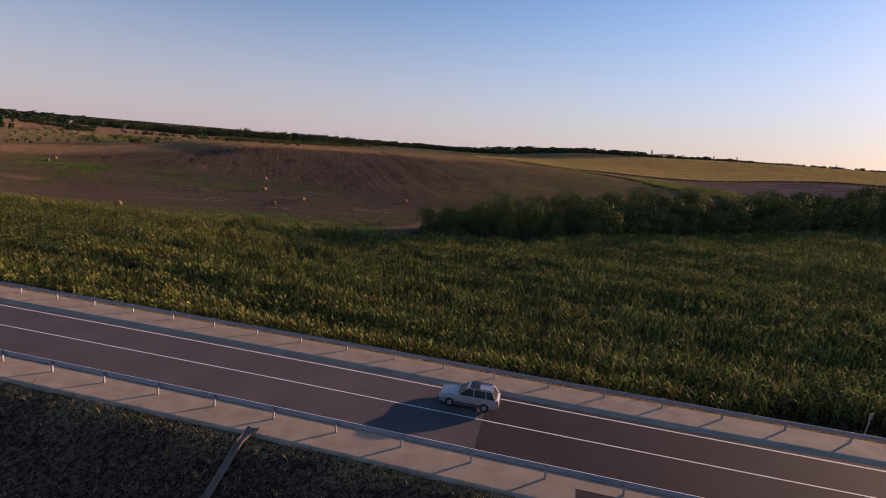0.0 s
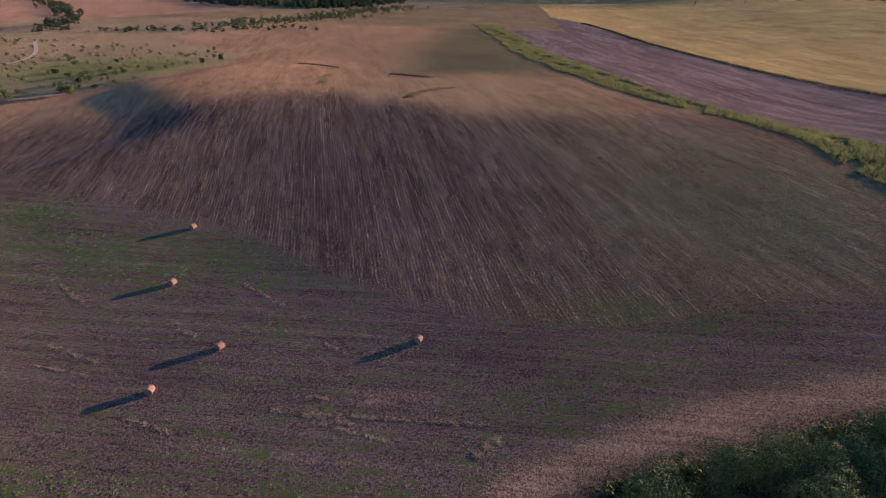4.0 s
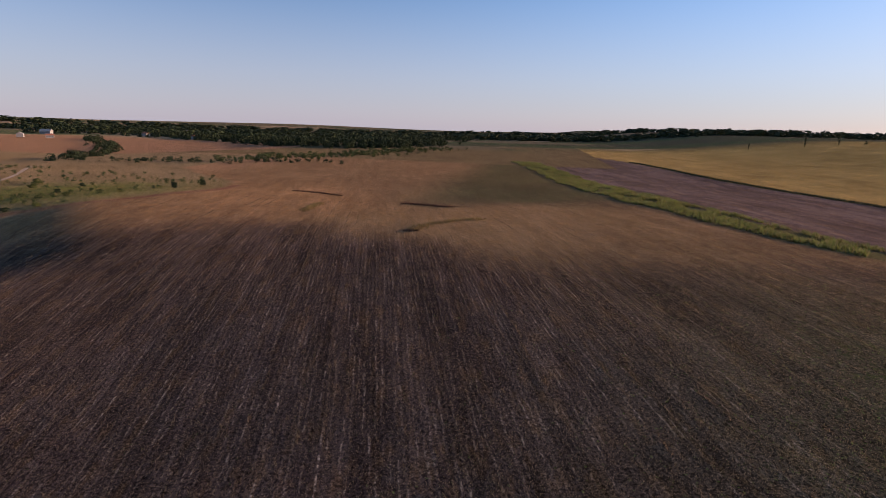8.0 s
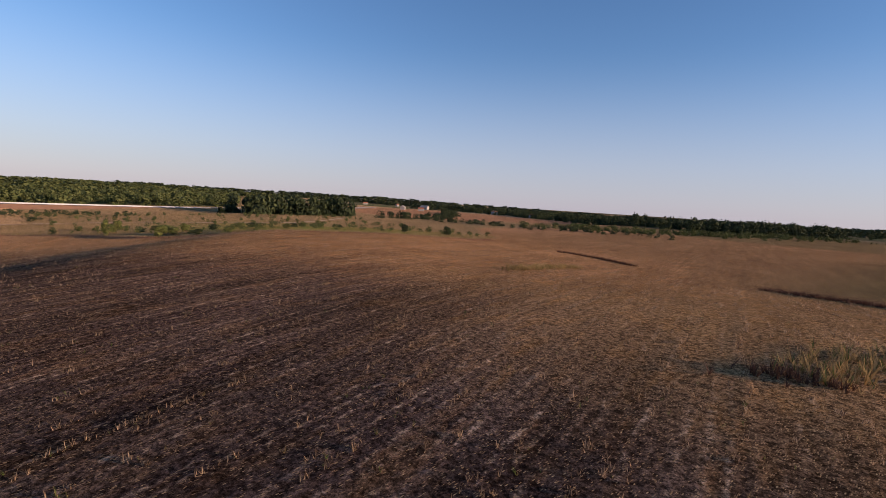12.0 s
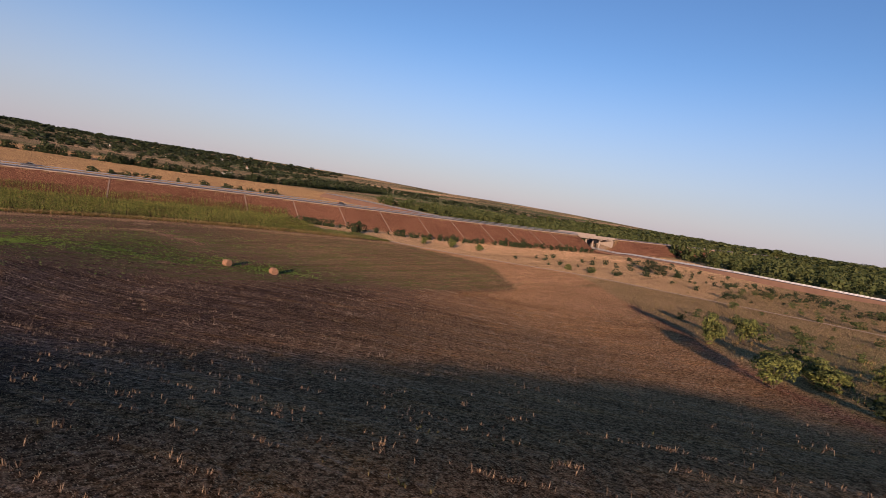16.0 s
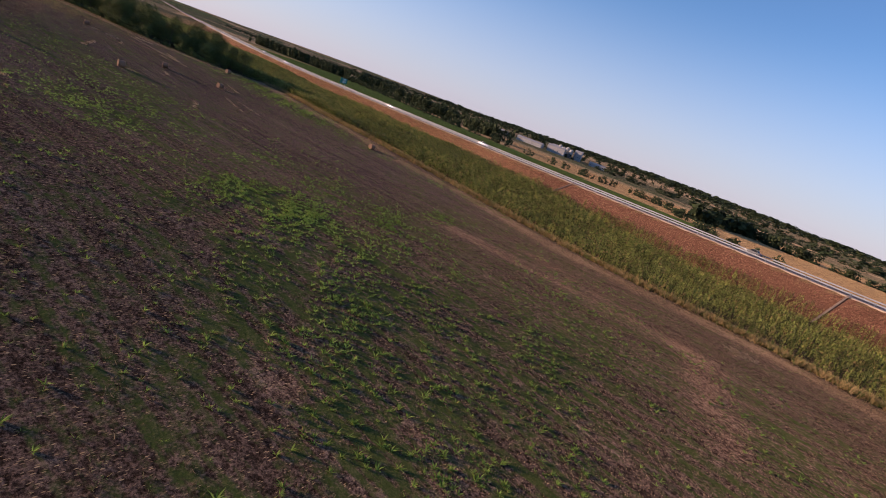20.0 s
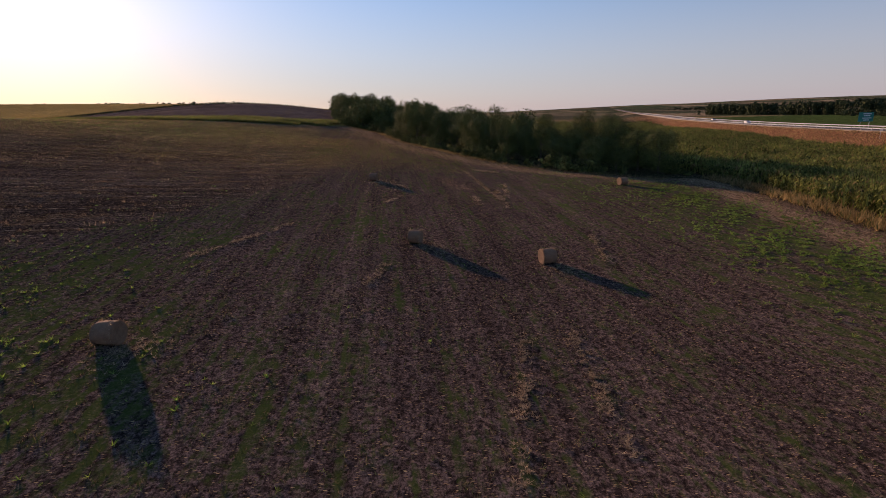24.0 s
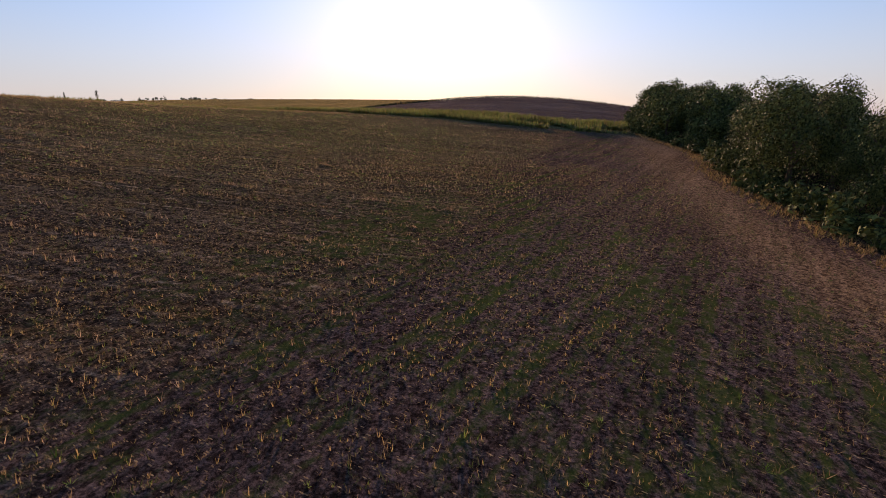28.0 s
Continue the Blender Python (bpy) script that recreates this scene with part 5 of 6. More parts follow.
# saplings planted at the foot of the embankment
fx, fy = along([(-222, 131), (-263, 147), (-311, 150), (-342, 156.5), (-381, 164), (-408, 169)], 150, 1.0)
clumps("saplings", LOWCROWN, fx, fy, rw.uniform(1.4, 3.6, 150), MAT_LEAF_FAR, "row of young trees at the foot of the embankment", 1, 0.9, "saplings")
fx, fy = area(-330, -150, 262, 420, 260)
ok = fx < spline(fy, SCRUB_Y, SCRUB_X) - 4
clumps("scrub", LOWCROWN, fx[ok], fy[ok], rw.uniform(0.7, 2.2, ok.sum()), MAT_WOOD_GREEN, "scattered green scrub bushes on dry ground", 2, 1.3, "scrub")
fx, fy = area(-420, -275, 190, 300, 120)
clumps("scrub", LOWCROWN, fx, fy, rw.uniform(0.8, 2.8, 120), MAT_LEAF_FAR, "scattered dark scrub on dry ground", 3, 1.4, "scrub")
fx, fy = along([(-405, 385), (-420, 430), (-436, 492)], 130, 10)
clumps("far_grove", LOWCROWN, fx, fy, rw.uniform(10, 19, 130), MAT_LEAF_FAR, "dark grove beyond the scrub", 4, 0.7)
fx, fy = area(-820, -480, -160, 760, 1700)
ok = ((road_off(fx, fy)[0] > 18) | (road_off(fx, fy)[0] < -16)) & (fx < np.interp(fy, SIDE_ROAD[:, 1], SIDE_ROAD[:, 0]) - 20 - 60 * (fy < 220)) & (fy - 233 < -0.36 * fx)
clumps("forest", LOWCROWN, fx[ok], fy[ok], rw.uniform(8, 13, ok.sum()), MAT_WOOD_GREEN, "young green forest beyond the highway", 5, 1.1)
fx, fy = area(-1200, -640, -160, 760, 2300)
ok = (np.abs(road_off(fx, fy)[0]) > 20) & (fy - 233 < -0.36 * fx)
clumps("forest", FARCROWN, fx[ok], fy[ok], rw.uniform(8, 12, ok.sum()), MAT_WOOD_GREEN, "young green forest beyond the highway", 16, 1.2)
fx, fy = along([(-270, 775), (-230, 830), (-215, 900), (-190, 1000)], 210, 26)
clumps("far_grove", LOWCROWN, fx, fy, rw.uniform(7, 17, 210), MAT_LEAF_FAR, "dark mixed wood of uneven height on the plain", 6, 0.85)
fx, fy = along([(-300, 800), (-420, 900), (-530, 960), (-640, 1010), (-800, 1100)], 300, 24)
clumps("far_grove", LOWCROWN, fx, fy, rw.uniform(6, 16, 300), MAT_LEAF_FAR, "dark wood around the village on the plain", 61, 0.9)
fx, fy = area(-1000, -150, 1000, 1350, 900)
ok = np.sin(fx / 90) + np.sin(fy / 45 + fx / 160) > -0.5
clumps("far_woods", FARCROWN, fx[ok], fy[ok], rw.uniform(7, 15, ok.sum()), MAT_LEAF_FAR, "scattered dark woods on the plain", 62, 1.1)
fx, fy = along([(-330, 470), (-380, 540), (-420, 600), (-520, 700), (-700, 860)], 150, 6)
clumps("hedge", LOWCROWN, fx, fy, rw.uniform(2.5, 8, 150), MAT_LEAF_FAR, "dark hedge along the far road", 63, 1.1, "hedge")
fx, fy = along([(-235, 540), (-200, 600), (-175, 680), (-160, 770), (-130, 850)], 300, 15)
clumps("hedge", LOWCROWN, fx, fy, rw.uniform(1.5, 5, 300), MAT_WOOD_GREEN, "bright green thicket beyond the hill", 7, 1.2, "hedge")
fx, fy = along([(-300, 470), (-250, 500), (-210, 520), (-170, 545)], 60, 8)
clumps("scrub", LOWCROWN, fx, fy, rw.uniform(1.2, 4.0, 60), MAT_LEAF_FAR, "scattered dark bushes beside the gravel road", 64, 1.3, "scrub")
fx, fy = along([(-1500, 1500), (-600, 1700), (200, 1650), (900, 1500), (1500, 1100), (1900, 600)], 1200, 60)
clumps("far_woods", FARCROWN, fx, fy, rw.uniform(9, 17, 1200), MAT_LEAF_FAR, "dark line of trees on the horizon", 8, 1.9)
fx, fy = along([(-1900, 1050), (-1100, 1300), (-500, 1480), (100, 1560)], 900, 45)
clumps("far_woods", FARCROWN, fx, fy, rw.uniform(8, 14, 900), MAT_LEAF_FAR, "dark line of woods on the horizon", 10, 1.7)
fx, fy = along([(420, 900), (560, 860), (720, 700), (800, 560), (860, 380)], 160, 18)
clumps("far_woods", FARCROWN, fx, fy, rw.uniform(3, 6, 160), MAT_LEAF_FAR, "dark line of trees along the golden field", 9, 1.2)
for i, (x, y, h) in enumerate(((325, 885, 15), (362, 885, 16), (268, 905, 9), (580, 1090, 15), (616, 1065, 14), (760, 980, 14))):
    pr = new("poplar")
    pr.matrix_world = pose(x, y, z_at(x, y), 0, 0, 40 * i)
    bm = bmesh.new()
    tube(bm, (0, 0, -0.5), (0, 0, h * 0.8), 0.3, 0.06, 7)
    part("trunk", bm, MAT_BARK, pr)
    v, f = crown_shape(np.random.default_rng(700 + i), 420, 16, 0.05, 1.3, 0.02)
    link_mesh("crown", v * (h * 0.3, h * 0.3, h), f, MAT_LEAF_FAR, pr)
    tagged(pr, "slim dark poplar standing up from the horizon", "tree", "poplars on the horizon")
# south of the road
fx, fy = along([(-100, 18), (-160, 34), (-210, 55), (-300, 88), (-420, 122)], 110, 2.5)
clumps("hedge", LOWCROWN, fx, fy, rw.uniform(1.2, 4.0, 110), MAT_LEAF_FAR, "dark hedge along the far side of the highway", 11, 1.0, "hedge")
fx, fy = along([(-112, -330), (-175, -300), (-246, -287), (-350, -262), (-450, -285), (-580, -340), (-900, -520)], 420, 3.5)
clumps("hedge", LOWCROWN, fx, fy, rw.uniform(3, 10, 420) + 1.5 + 2.5 * np.sin(fx / 19) * np.sin(fx / 7.3 + 1), MAT_LEAF_FAR, "dark hedgerow between golden fields", 12, 1.1, "hedge")
fx, fy = along([(-95, -225), (-60, -250), (60, -205), (150, -215), (330, -290), (640, -400), (900, -500)], 330, 7)
clumps("tree_belt", LOWCROWN, fx, fy, rw.uniform(3, 8, 330), MAT_LEAF_FAR, "dark belt of trees beyond the green field", 13, 0.8)
fx, fy = along([(110, -270), (330, -330), (640, -310)], 300, 5)
clumps("tree_belt", LOWCROWN, fx, fy, rw.uniform(13, 18, 300), MAT_LEAF_FAR, "tall dense dark plantation beyond the green field", 14, 0.6)
for k in range(9):
    y0 = -700 - 190 * k
    fx, fy = along([(-1600, y0 + rw.uniform(-150, 350)), (-500, y0 + rw.uniform(-80, 80)), (500, y0 + rw.uniform(-120, 120)), (1700, y0 - rw.uniform(0, 400))], 330, 9)
    clumps("far_woods", FARCROWN, fx, fy, rw.uniform(5, 10, 330), MAT_LEAF_FAR, "dark tree lines between distant fields", 20 + k, 2.0)


for k in range(5):
    fx, fy = area(-1900, 1700, -1500 - 260 * k - 260, -1500 - 260 * k, 620)
    ok = np.sin(fx / 230 + 2 * k) + np.sin(fx / 81 + fy / 90) > 0.2
    clumps("far_woods", FARCROWN, fx[ok], fy[ok], rw.uniform(9, 15, ok.sum()), MAT_LEAF_FAR, "dark woods over the far hillside", 80 + k, 2.6)
fx, fy = along([(-2700, 700), (-2000, 1700), (-900, 2350), (300, 2500), (1400, 2200), (2100, 1500)], 900, 70)
clumps("far_woods", FARCROWN, fx, fy, rw.uniform(11, 20, 900), MAT_LEAF_FAR, "dark woods along the horizon", 95, 2.4)
fx, fy = area(-2400, -1200, -300, 860, 1300)
clumps("forest", FARCROWN, fx, fy, rw.uniform(9, 14, 1300), MAT_WOOD_GREEN, "green forest reaching towards the horizon", 96, 2.2)
fx, fy = along([(-104, -232), (-117, -262), (-128, -290), (-136, -318)], 34, 4)
clumps("grove", FARCROWN, fx, fy, rw.uniform(8, 15, 34), MAT_LEAF_FAR, "tall dark grove at the corner of the green field", 97, 1.0, "grove")
fx, fy = along([(-88, -222), (-102, -175), (-118, -140), (-132, -96), (-150, -72), (-168, -66)], 30, 3)
clumps("hedge", LOWCROWN, fx, fy, rw.uniform(2, 7.5, 30), MAT_LEAF_FAR, "loose row of trees along the green field's end", 98, 1.1, "hedge")
fx, fy = along([(-222, -90), (-250, -83), (-295, -85), (-360, -84)], 60, 2)
clumps("hedge", LOWCROWN, fx, fy, rw.uniform(1.5, 5, 60), MAT_LEAF_FAR, "low dark hedge beyond the highway", 99, 1.2, "hedge")


# ---- houses and works in the distance ----
MAT_PLASTER = mottled("white_plaster", (0.30, 0.28, 0.26), (0.42, 0.40, 0.37), 0.2, 0.9, 8, 0.0)
MAT_TILE = mottled("clay_roof_tiles", (0.28, 0.1, 0.06), (0.4, 0.17, 0.1), 0.4, 0.9, 10, 0.2, 0.05)
MAT_SHEET = mottled("grey_sheet_metal", (0.20, 0.195, 0.20), (0.42, 0.41, 0.40), 0.05, 0.85, 10, 0.0)
MAT_PANE = glossy("window_glass", (0.03, 0.035, 0.045), 0.1)


def house(x, y, w, d, h, turn, roof_mat, label, rise=2.6, cols=3, category="house"):
    root = new("house" if category == "house" else "works_building")
    root.matrix_world = pose(x, y, z_at(x, y), 0, 0, turn)
    bm = bmesh.new()
    box(bm, -w / 2, w / 2, -d / 2, d / 2, -1.5, h, 0.04)
    part("wall", bm, MAT_PLASTER if roof_mat is not MAT_SHEET else MAT_SHEET, root)
    bm = bmesh.new()
    o = 0.5
    v = [bm.verts.new(c) for c in ((-w / 2 - o, -d / 2 - o, h + 0.02), (w / 2 + o, -d / 2 - o, h + 0.02), (w / 2 + o, d / 2 + o, h + 0.02), (-w / 2 - o, d / 2 + o, h + 0.02), (-w / 2 - o, 0, h + rise), (w / 2 + o, 0, h + rise))]
    for q4 in ((0, 1, 5, 4), (2, 3, 4, 5), (3, 2, 1, 0)):
        bm.faces.new([v[k] for k in q4])
    bm.faces.new((v[0], v[4], v[3]))
    bm.faces.new((v[1], v[2], v[5]))
    roof = part("roof", bm, roof_mat, root)
    if category == "house":
        bm = bmesh.new()
        box(bm, w * 0.2, w * 0.2 + 0.7, 0.4, 1.1, h + rise * 0.4, h + rise + 0.9, 0.02)
        part("chimney", bm, MAT_PLASTER, roof)
    for sy in (-1, 1):
        for k in range(cols):
            wx = (k + 0.5) / cols * w - w / 2
            win = None
            bm = bmesh.new()
            box(bm, wx - 0.65, wx + 0.65, sy * (d / 2 + 0.03) - 0.04, sy * (d / 2 + 0.03) + 0.04, h * 0.35, h * 0.35 + 1.4, 0.01)
            win = part("window", bm, MAT_CONCRETE, root)
            bm = bmesh.new()
            box(bm, wx - 0.55, wx + 0.55, sy * (d / 2 + 0.06) - 0.03, sy * (d / 2 + 0.06) + 0.03, h * 0.35 + 0.1, h * 0.35 + 1.3)
            part("pane", bm, MAT_PANE, win)
    return tagged(root, label, category, "houses of the village" if category == "house" else "sheds of the works")


house(-803, 1213, 15, 10, 6, 30, MAT_PLASTER, "white farm building on the plain", 4.0, 4)
house(-916, 980, 18, 10, 5, 20, MAT_PLASTER, "long white farm building on the plain", 4.0, 5)
house(-430, -310, 11, 8, 4, 10, MAT_PLASTER, "pale building among the hedges", 2.5)
for i in range(9):
    a, b = rw.uniform(-1300, -560), rw.uniform(760, 1150)
    house(a, b, rw.uniform(8, 13), rw.uniform(7, 9), rw.uniform(3.2, 5.5), rw.uniform(0, 180), MAT_TILE if i % 4 else MAT_PLASTER, "small village house with a clay roof" if i % 4 else "small white village house")
for i in range(5):
    a, b = rw.uniform(-1400, -300), rw.uniform(-1700, -900)
    house(a, b, rw.uniform(8, 13), rw.uniform(7, 9), rw.uniform(3, 4.5), rw.uniform(0, 180), MAT_PLASTER if i % 2 else MAT_TILE, "pale farmhouse among distant fields")
for i, (a, b, w, d, h) in enumerate(((227, -700, 34, 18, 12), (270, -670, 50, 22, 7), (330, -640, 44, 20, 6), (196, -735, 14, 14, 17), (250, -760, 26, 18, 13), (160, -755, 30, 16, 6))):
    house(a, b, w, d, h, 12, MAT_SHEET, "grey sheet-metal shed of the distant works", 2.5, 4, "factory shed")


def silo(x, y, r, h):
    root = new("silo")
    root.matrix_world = pose(x, y, z_at(x, y))
    bm = bmesh.new()
    tube(bm, (0, 0, -1), (0, 0, h), r, r, 20)
    part("drum", bm, MAT_SHEET, root)
    bm = bmesh.new()
    tube(bm, (0, 0, h), (0, 0, h + r * 0.6), r * 1.03, 0.3, 20)
    part("cap", bm, MAT_SHEET, root)
    return tagged(root, "grey metal silo of the distant works", "silo", "silos")


for i in range(4):
    silo(205 + 9 * i, -718 - 2 * i, 3.8, 15 + 2 * (i % 2))

# ---- low growth on the fields ----
rt = np.random.default_rng(77)
WEEDS = [blade_shape(np.random.default_rng(600 + i), 11, 0.40, 0.34, 0.042, 0.45, 2) for i in range(6)]
SPRIGS = [blade_shape(np.random.default_rng(630 + i), 8, 0.36, 0.34, 0.045, 0.4, 1) for i in range(6)]
STUBS = [blade_shape(np.random.default_rng(610 + i), 4, 0.22, 0.10, 0.016, 0.1, 1) for i in range(8)]
TUFTS = [blade_shape(np.random.default_rng(620 + i), 4, 0.24, 0.16, 0.026, 0.2, 1) for i in range(6)]
GRASS = [blade_shape(np.random.default_rng(640 + i), 7, 0.75, 0.36, 0.045, 0.3, 1) for i in range(6)]
STRAW = [blade_shape(np.random.default_rng(680 + i), 14, 0.2, 0.18, 0.015, 0.3, 1, 0.07) for i in range(6)]
TALL = [blade_shape(np.random.default_rng(660 + i), 7, 1.2, 0.6, 0.12, 0.3, 1) for i in range(6)]


def sow(name, shapes, x, y, lo, hi, mat, label, category, seed):
    r = np.random.default_rng(seed)
    h = r.uniform(lo, hi, len(x))
    return tagged(scatter(name, shapes, np.stack([x, y, land(x, y) - 0.03], 1), h, r.uniform(0, 6.28, len(x)), mat, r), label, category, kind="stuff")


STRAW_SPOTS = ((-12.5, 160.0, 0.9, 160), (-15, 158.0, 0.7, 80), (-44, 156, 0.8, 90), (-61, 172, 0.8, 90), (-50, 146.4, 0.8, 90), (1.2, 142.6, 0.4, 90), (-0.2, 141.3, 0.45, 110), (2.4, 143.6, 0.35, 60), (-17.5, 157.5, 0.6, 70), (-164, 154, 0.9, 260))
# lush weeds in patches
px, py = [], []
for cx, cy, rx, ry, n in ((-130.5, 190, 6, 5.5, 900), (-127, 187, 4, 5, 300), (-146, 198, 9, 8, 420), (-138, 191, 7, 6, 260), (-125, 158.5, 3, 8, 340), (-129, 174, 5, 5, 220), (-133, 178, 7, 3, 150), (-106, 195, 8, 4, 420), (-96, 186, 9, 4, 240), (-82, 176, 9, 4, 150), (-147, 171, 3, 6, 140), (-153, 184, 4, 8, 260), (-158, 198, 5, 6, 300), (-164, 208, 6, 5, 420), (-168, 214, 5, 5, 200), (-114, 131, 26, 3, 500), (-62, 182, 32, 9, 350), (-32, 121, 22, 5, 2000), (-50, 127, 14, 5, 1100), (-18, 131, 24, 5, 320), (-70, 128, 22, 4, 400), (-135, 190, 36, 24, 500)):
    n = int(n * 2.0)
    px.append(rt.normal(cx, rx * 0.62, n))
    py.append(rt.normal(cy, ry * 0.62, n))
px, py = np.concatenate(px), np.concatenate(py)
tuft = np.sin(px * 2.1 + 2 * np.sin(py / 1.7)) * np.sin(py * 2.6 + np.sin(px * 0.9)) + 0.5 * np.sin(px * 0.8 + py * 0.6)
ok = (tuft > -0.1) & (py > spline(px, EDGE_X, EDGE_Y) + 2) & ((px < -8) | (py > spline(px, WOOD_X, WOOD_Y) + 1.5))
sow("field_weeds", WEEDS, px[ok], py[ok], 0.35, 0.9, MAT_WEED, "bright green weeds growing on the mown meadow", "weeds", 1)
# tussocks between the patches
px, py = rt.normal(-132, 30, 9000), rt.normal(184, 18, 9000)
clump = np.sin(px / 1.9 + 2 * np.sin(py / 4.3)) * np.sin(py / 1.6 + np.sin(px / 3.7)) + 0.5 * np.sin(px / 8 + py / 6)
ok = (clump > 0.45) & (py > spline(px, EDGE_X, EDGE_Y) + 3) & (py < spline(px, MOWN_X, MOWN_Y) + 4) & (px > -215)
sow("meadow_tussocks", WEEDS, px[ok], py[ok], 0.5, 1.0, MAT_WEED, "bright green tussocks scattered over the meadow", "weeds", 21)
# single weeds over the meadow
px, py = area(-230, 60, 112, 236, 13000)
ok = (py > spline(px, EDGE_X, EDGE_Y) + 3) & (py < spline(px, MOWN_X, MOWN_Y) + 6) & ((px < -8) | (py > spline(px, WOOD_X, WOOD_Y) + 1.5))
sow("meadow_weeds", SPRIGS, px[ok], py[ok], 0.25, 0.62, MAT_WEED, "small green weeds scattered over the meadow", "weeds", 2)
# thin green growth high on the slope
px, py = rt.normal(54, 26, 11000), rt.normal(214, 28, 11000)
ok = (py > spline(px, MOWN_X, MOWN_Y)) & (px < spline(py, STRIP_Y, STRIP_X) - 2)
sow("slope_weeds", SPRIGS, px[ok], py[ok], 0.3, 0.7, MAT_WEED, "thin green growth on the drilled slope", "weeds", 12)
# stubble and cut grass
row_no = np.floor(rt.uniform(-157, 271, 60000)).astype(int)
row_no[:24000] = row_no[:24000] // 4 * 4 + 1
row_worth = 1.15 * np.random.default_rng(5).uniform(0.15, 1.0, 500)[row_no + 200] ** 1.8
row_v = rt.uniform(130, 400, 60000)
keep = rt.random(60000) < row_worth * (0.75 + 0.45 * np.sin(row_v / 7 + row_no * 1.7))
row_no, row_v = np.repeat(row_no[keep], 7), np.repeat(row_v[keep], 7)
px, py = from_rows(row_no * 0.7 + 0.175 + rt.normal(0, 0.09, len(row_no)), row_v + rt.normal(0, 0.42, len(row_no)))
px, py = px + 0.25 * np.sin(py / 2.3), py
ok = (py > spline(px, MOWN_X, MOWN_Y)) & (py < 345) & (px > -215) & (px < spline(py, STRIP_Y, STRIP_X)) & (px > spline(py, SCRUB_Y, SCRUB_X) * (py > 226) - 400 * (py <= 226))
sow("stubble", STUBS, px[ok], py[ok], 0.55, 1.75, MAT_STUBBLE, "dry stubble standing in rows on the hill", "stubble", 3)
# thin tan grass over the eastern slope and the crest
px, py = area(-50, 105, 158, 335, 90000)
ok = (py > spline(px, WOOD_X, WOOD_Y) + 7) & (px < spline(py, STRIP_Y, STRIP_X) - 1) & (rt.random(90000) < ease(px, -50, 30) * (0.6 + 0.4 * np.sin(px / 6 + py / 13)))
sow("slope_grass", STUBS, px[ok], py[ok], 0.7, 1.4, MAT_SLOPE, "thin tan and green grass over the slope", "slope grass", 31)
cx, cy = area(-225, 60, 112, 236, 17000)
px = np.repeat(cx, 7) + rt.normal(0, 0.22, 119000)
py = np.repeat(cy, 7) + rt.normal(0, 0.13, 119000)
ok = (py > spline(px, EDGE_X, EDGE_Y) + 3) & (py < spline(px, MOWN_X, MOWN_Y) + 1) & ((px < -8) | (py > spline(px, WOOD_X, WOOD_Y) + 2)) & (px > spline(py, TRACK_Y, TRACK_X) + 3)
sow("cut_grass", TUFTS, px[ok], py[ok], 0.4, 1.0, MAT_CUT, "short dry grass on the mown meadow", "cut grass", 4)
# rough yellow-green growth where the meadow meets the hill
px, py = rt.normal(0, 45, 30000), rt.normal(172, 24, 30000)
ok = (py > spline(px, EDGE_X, EDGE_Y) + 3) & (py < 235) & ((px < -8) | (py > spline(px, WOOD_X, WOOD_Y) + 3)) & (px < 92)
ok &= rt.random(30000) < 0.35 + 0.6 * np.sin(px / 5.7 + np.sin(py / 9)) * np.sin(py / 3.9 + 1) + 0.2 * np.sin(px / 21)
sow("rough_growth", TUFTS, px[ok], py[ok], 0.6, 1.3, MAT_SPARSE, "rough yellow-green growth on the meadow", "rough growth", 13)
# volunteer plants in broken lines along the drill rows
lane_at = np.floor(rt.uniform(-40, 68, 16000)) * 2.8 + 0.875 + rt.normal(0, 0.15, 16000)
along_at = rt.uniform(120, 380, 16000)
px, py = from_rows(lane_at, along_at)
ok = (py > spline(px, MOWN_X, MOWN_Y) + 3) & (px < spline(py, STRIP_Y, STRIP_X) - 2) & (py < 330) & (px > spline(py, SCRUB_Y, SCRUB_X) * (py > 226) - 400 * (py <= 226))
ok &= (py > 190) | (px < -20)
ok &= np.sin(along_at / 9 + lane_at) + np.sin(along_at / 3.1 + lane_at * 2) > 0.3
sow("volunteer_plants", GRASS, px[ok], py[ok], 0.2, 0.5, MAT_SPARSE, "yellowing volunteer plants in broken lines along the stubble rows", "volunteer plants", 16)
# dry grass beside the track, on the tan field and on the bare shoulder of the hill
px, py = area(-420, -195, 140, 285, 26000)
ok = (px < spline(py, MEADOW_Y, MEADOW_X) + 2) & (np.abs(px - spline(py, TRACK_Y, TRACK_X)) > 2) & (road_off(px, py)[0] > 22)
sow("dry_grass", TUFTS, px[ok], py[ok], 0.8, 1.7, MAT_DRYGRASS, "short dry golden grass on open ground", "dry grass", 17)
px, py = rt.normal(-188, 30, 9000), rt.normal(332, 20, 9000)
ok = (px < spline(py, SCRUB_Y, SCRUB_X) - 2) & (np.sin(px / 4 + 2 * np.sin(py / 7)) * np.sin(py / 3.1) > -0.35)
sow("scrub_growth", GRASS, px[ok], py[ok], 0.5, 1.2, MAT_MARGIN, "rough yellow-green growth in the old scrub", "scrub growth", 33)
px, py = area(-2, 62, 143, 205, 64000)
ok = (py > spline(px, WOOD_X, WOOD_Y) + 6) & (rt.random(64000) < 0.6 + 0.4 * np.sin(px / 2.6 + np.sin(py / 1.9)) * np.sin(py / 1.1 + px / 9))
sow("short_dry_grass", STUBS, px[ok], py[ok], 0.4, 0.85, MAT_SLOPE, "fine short dry grass at the foot of the slope", "dry grass", 34)
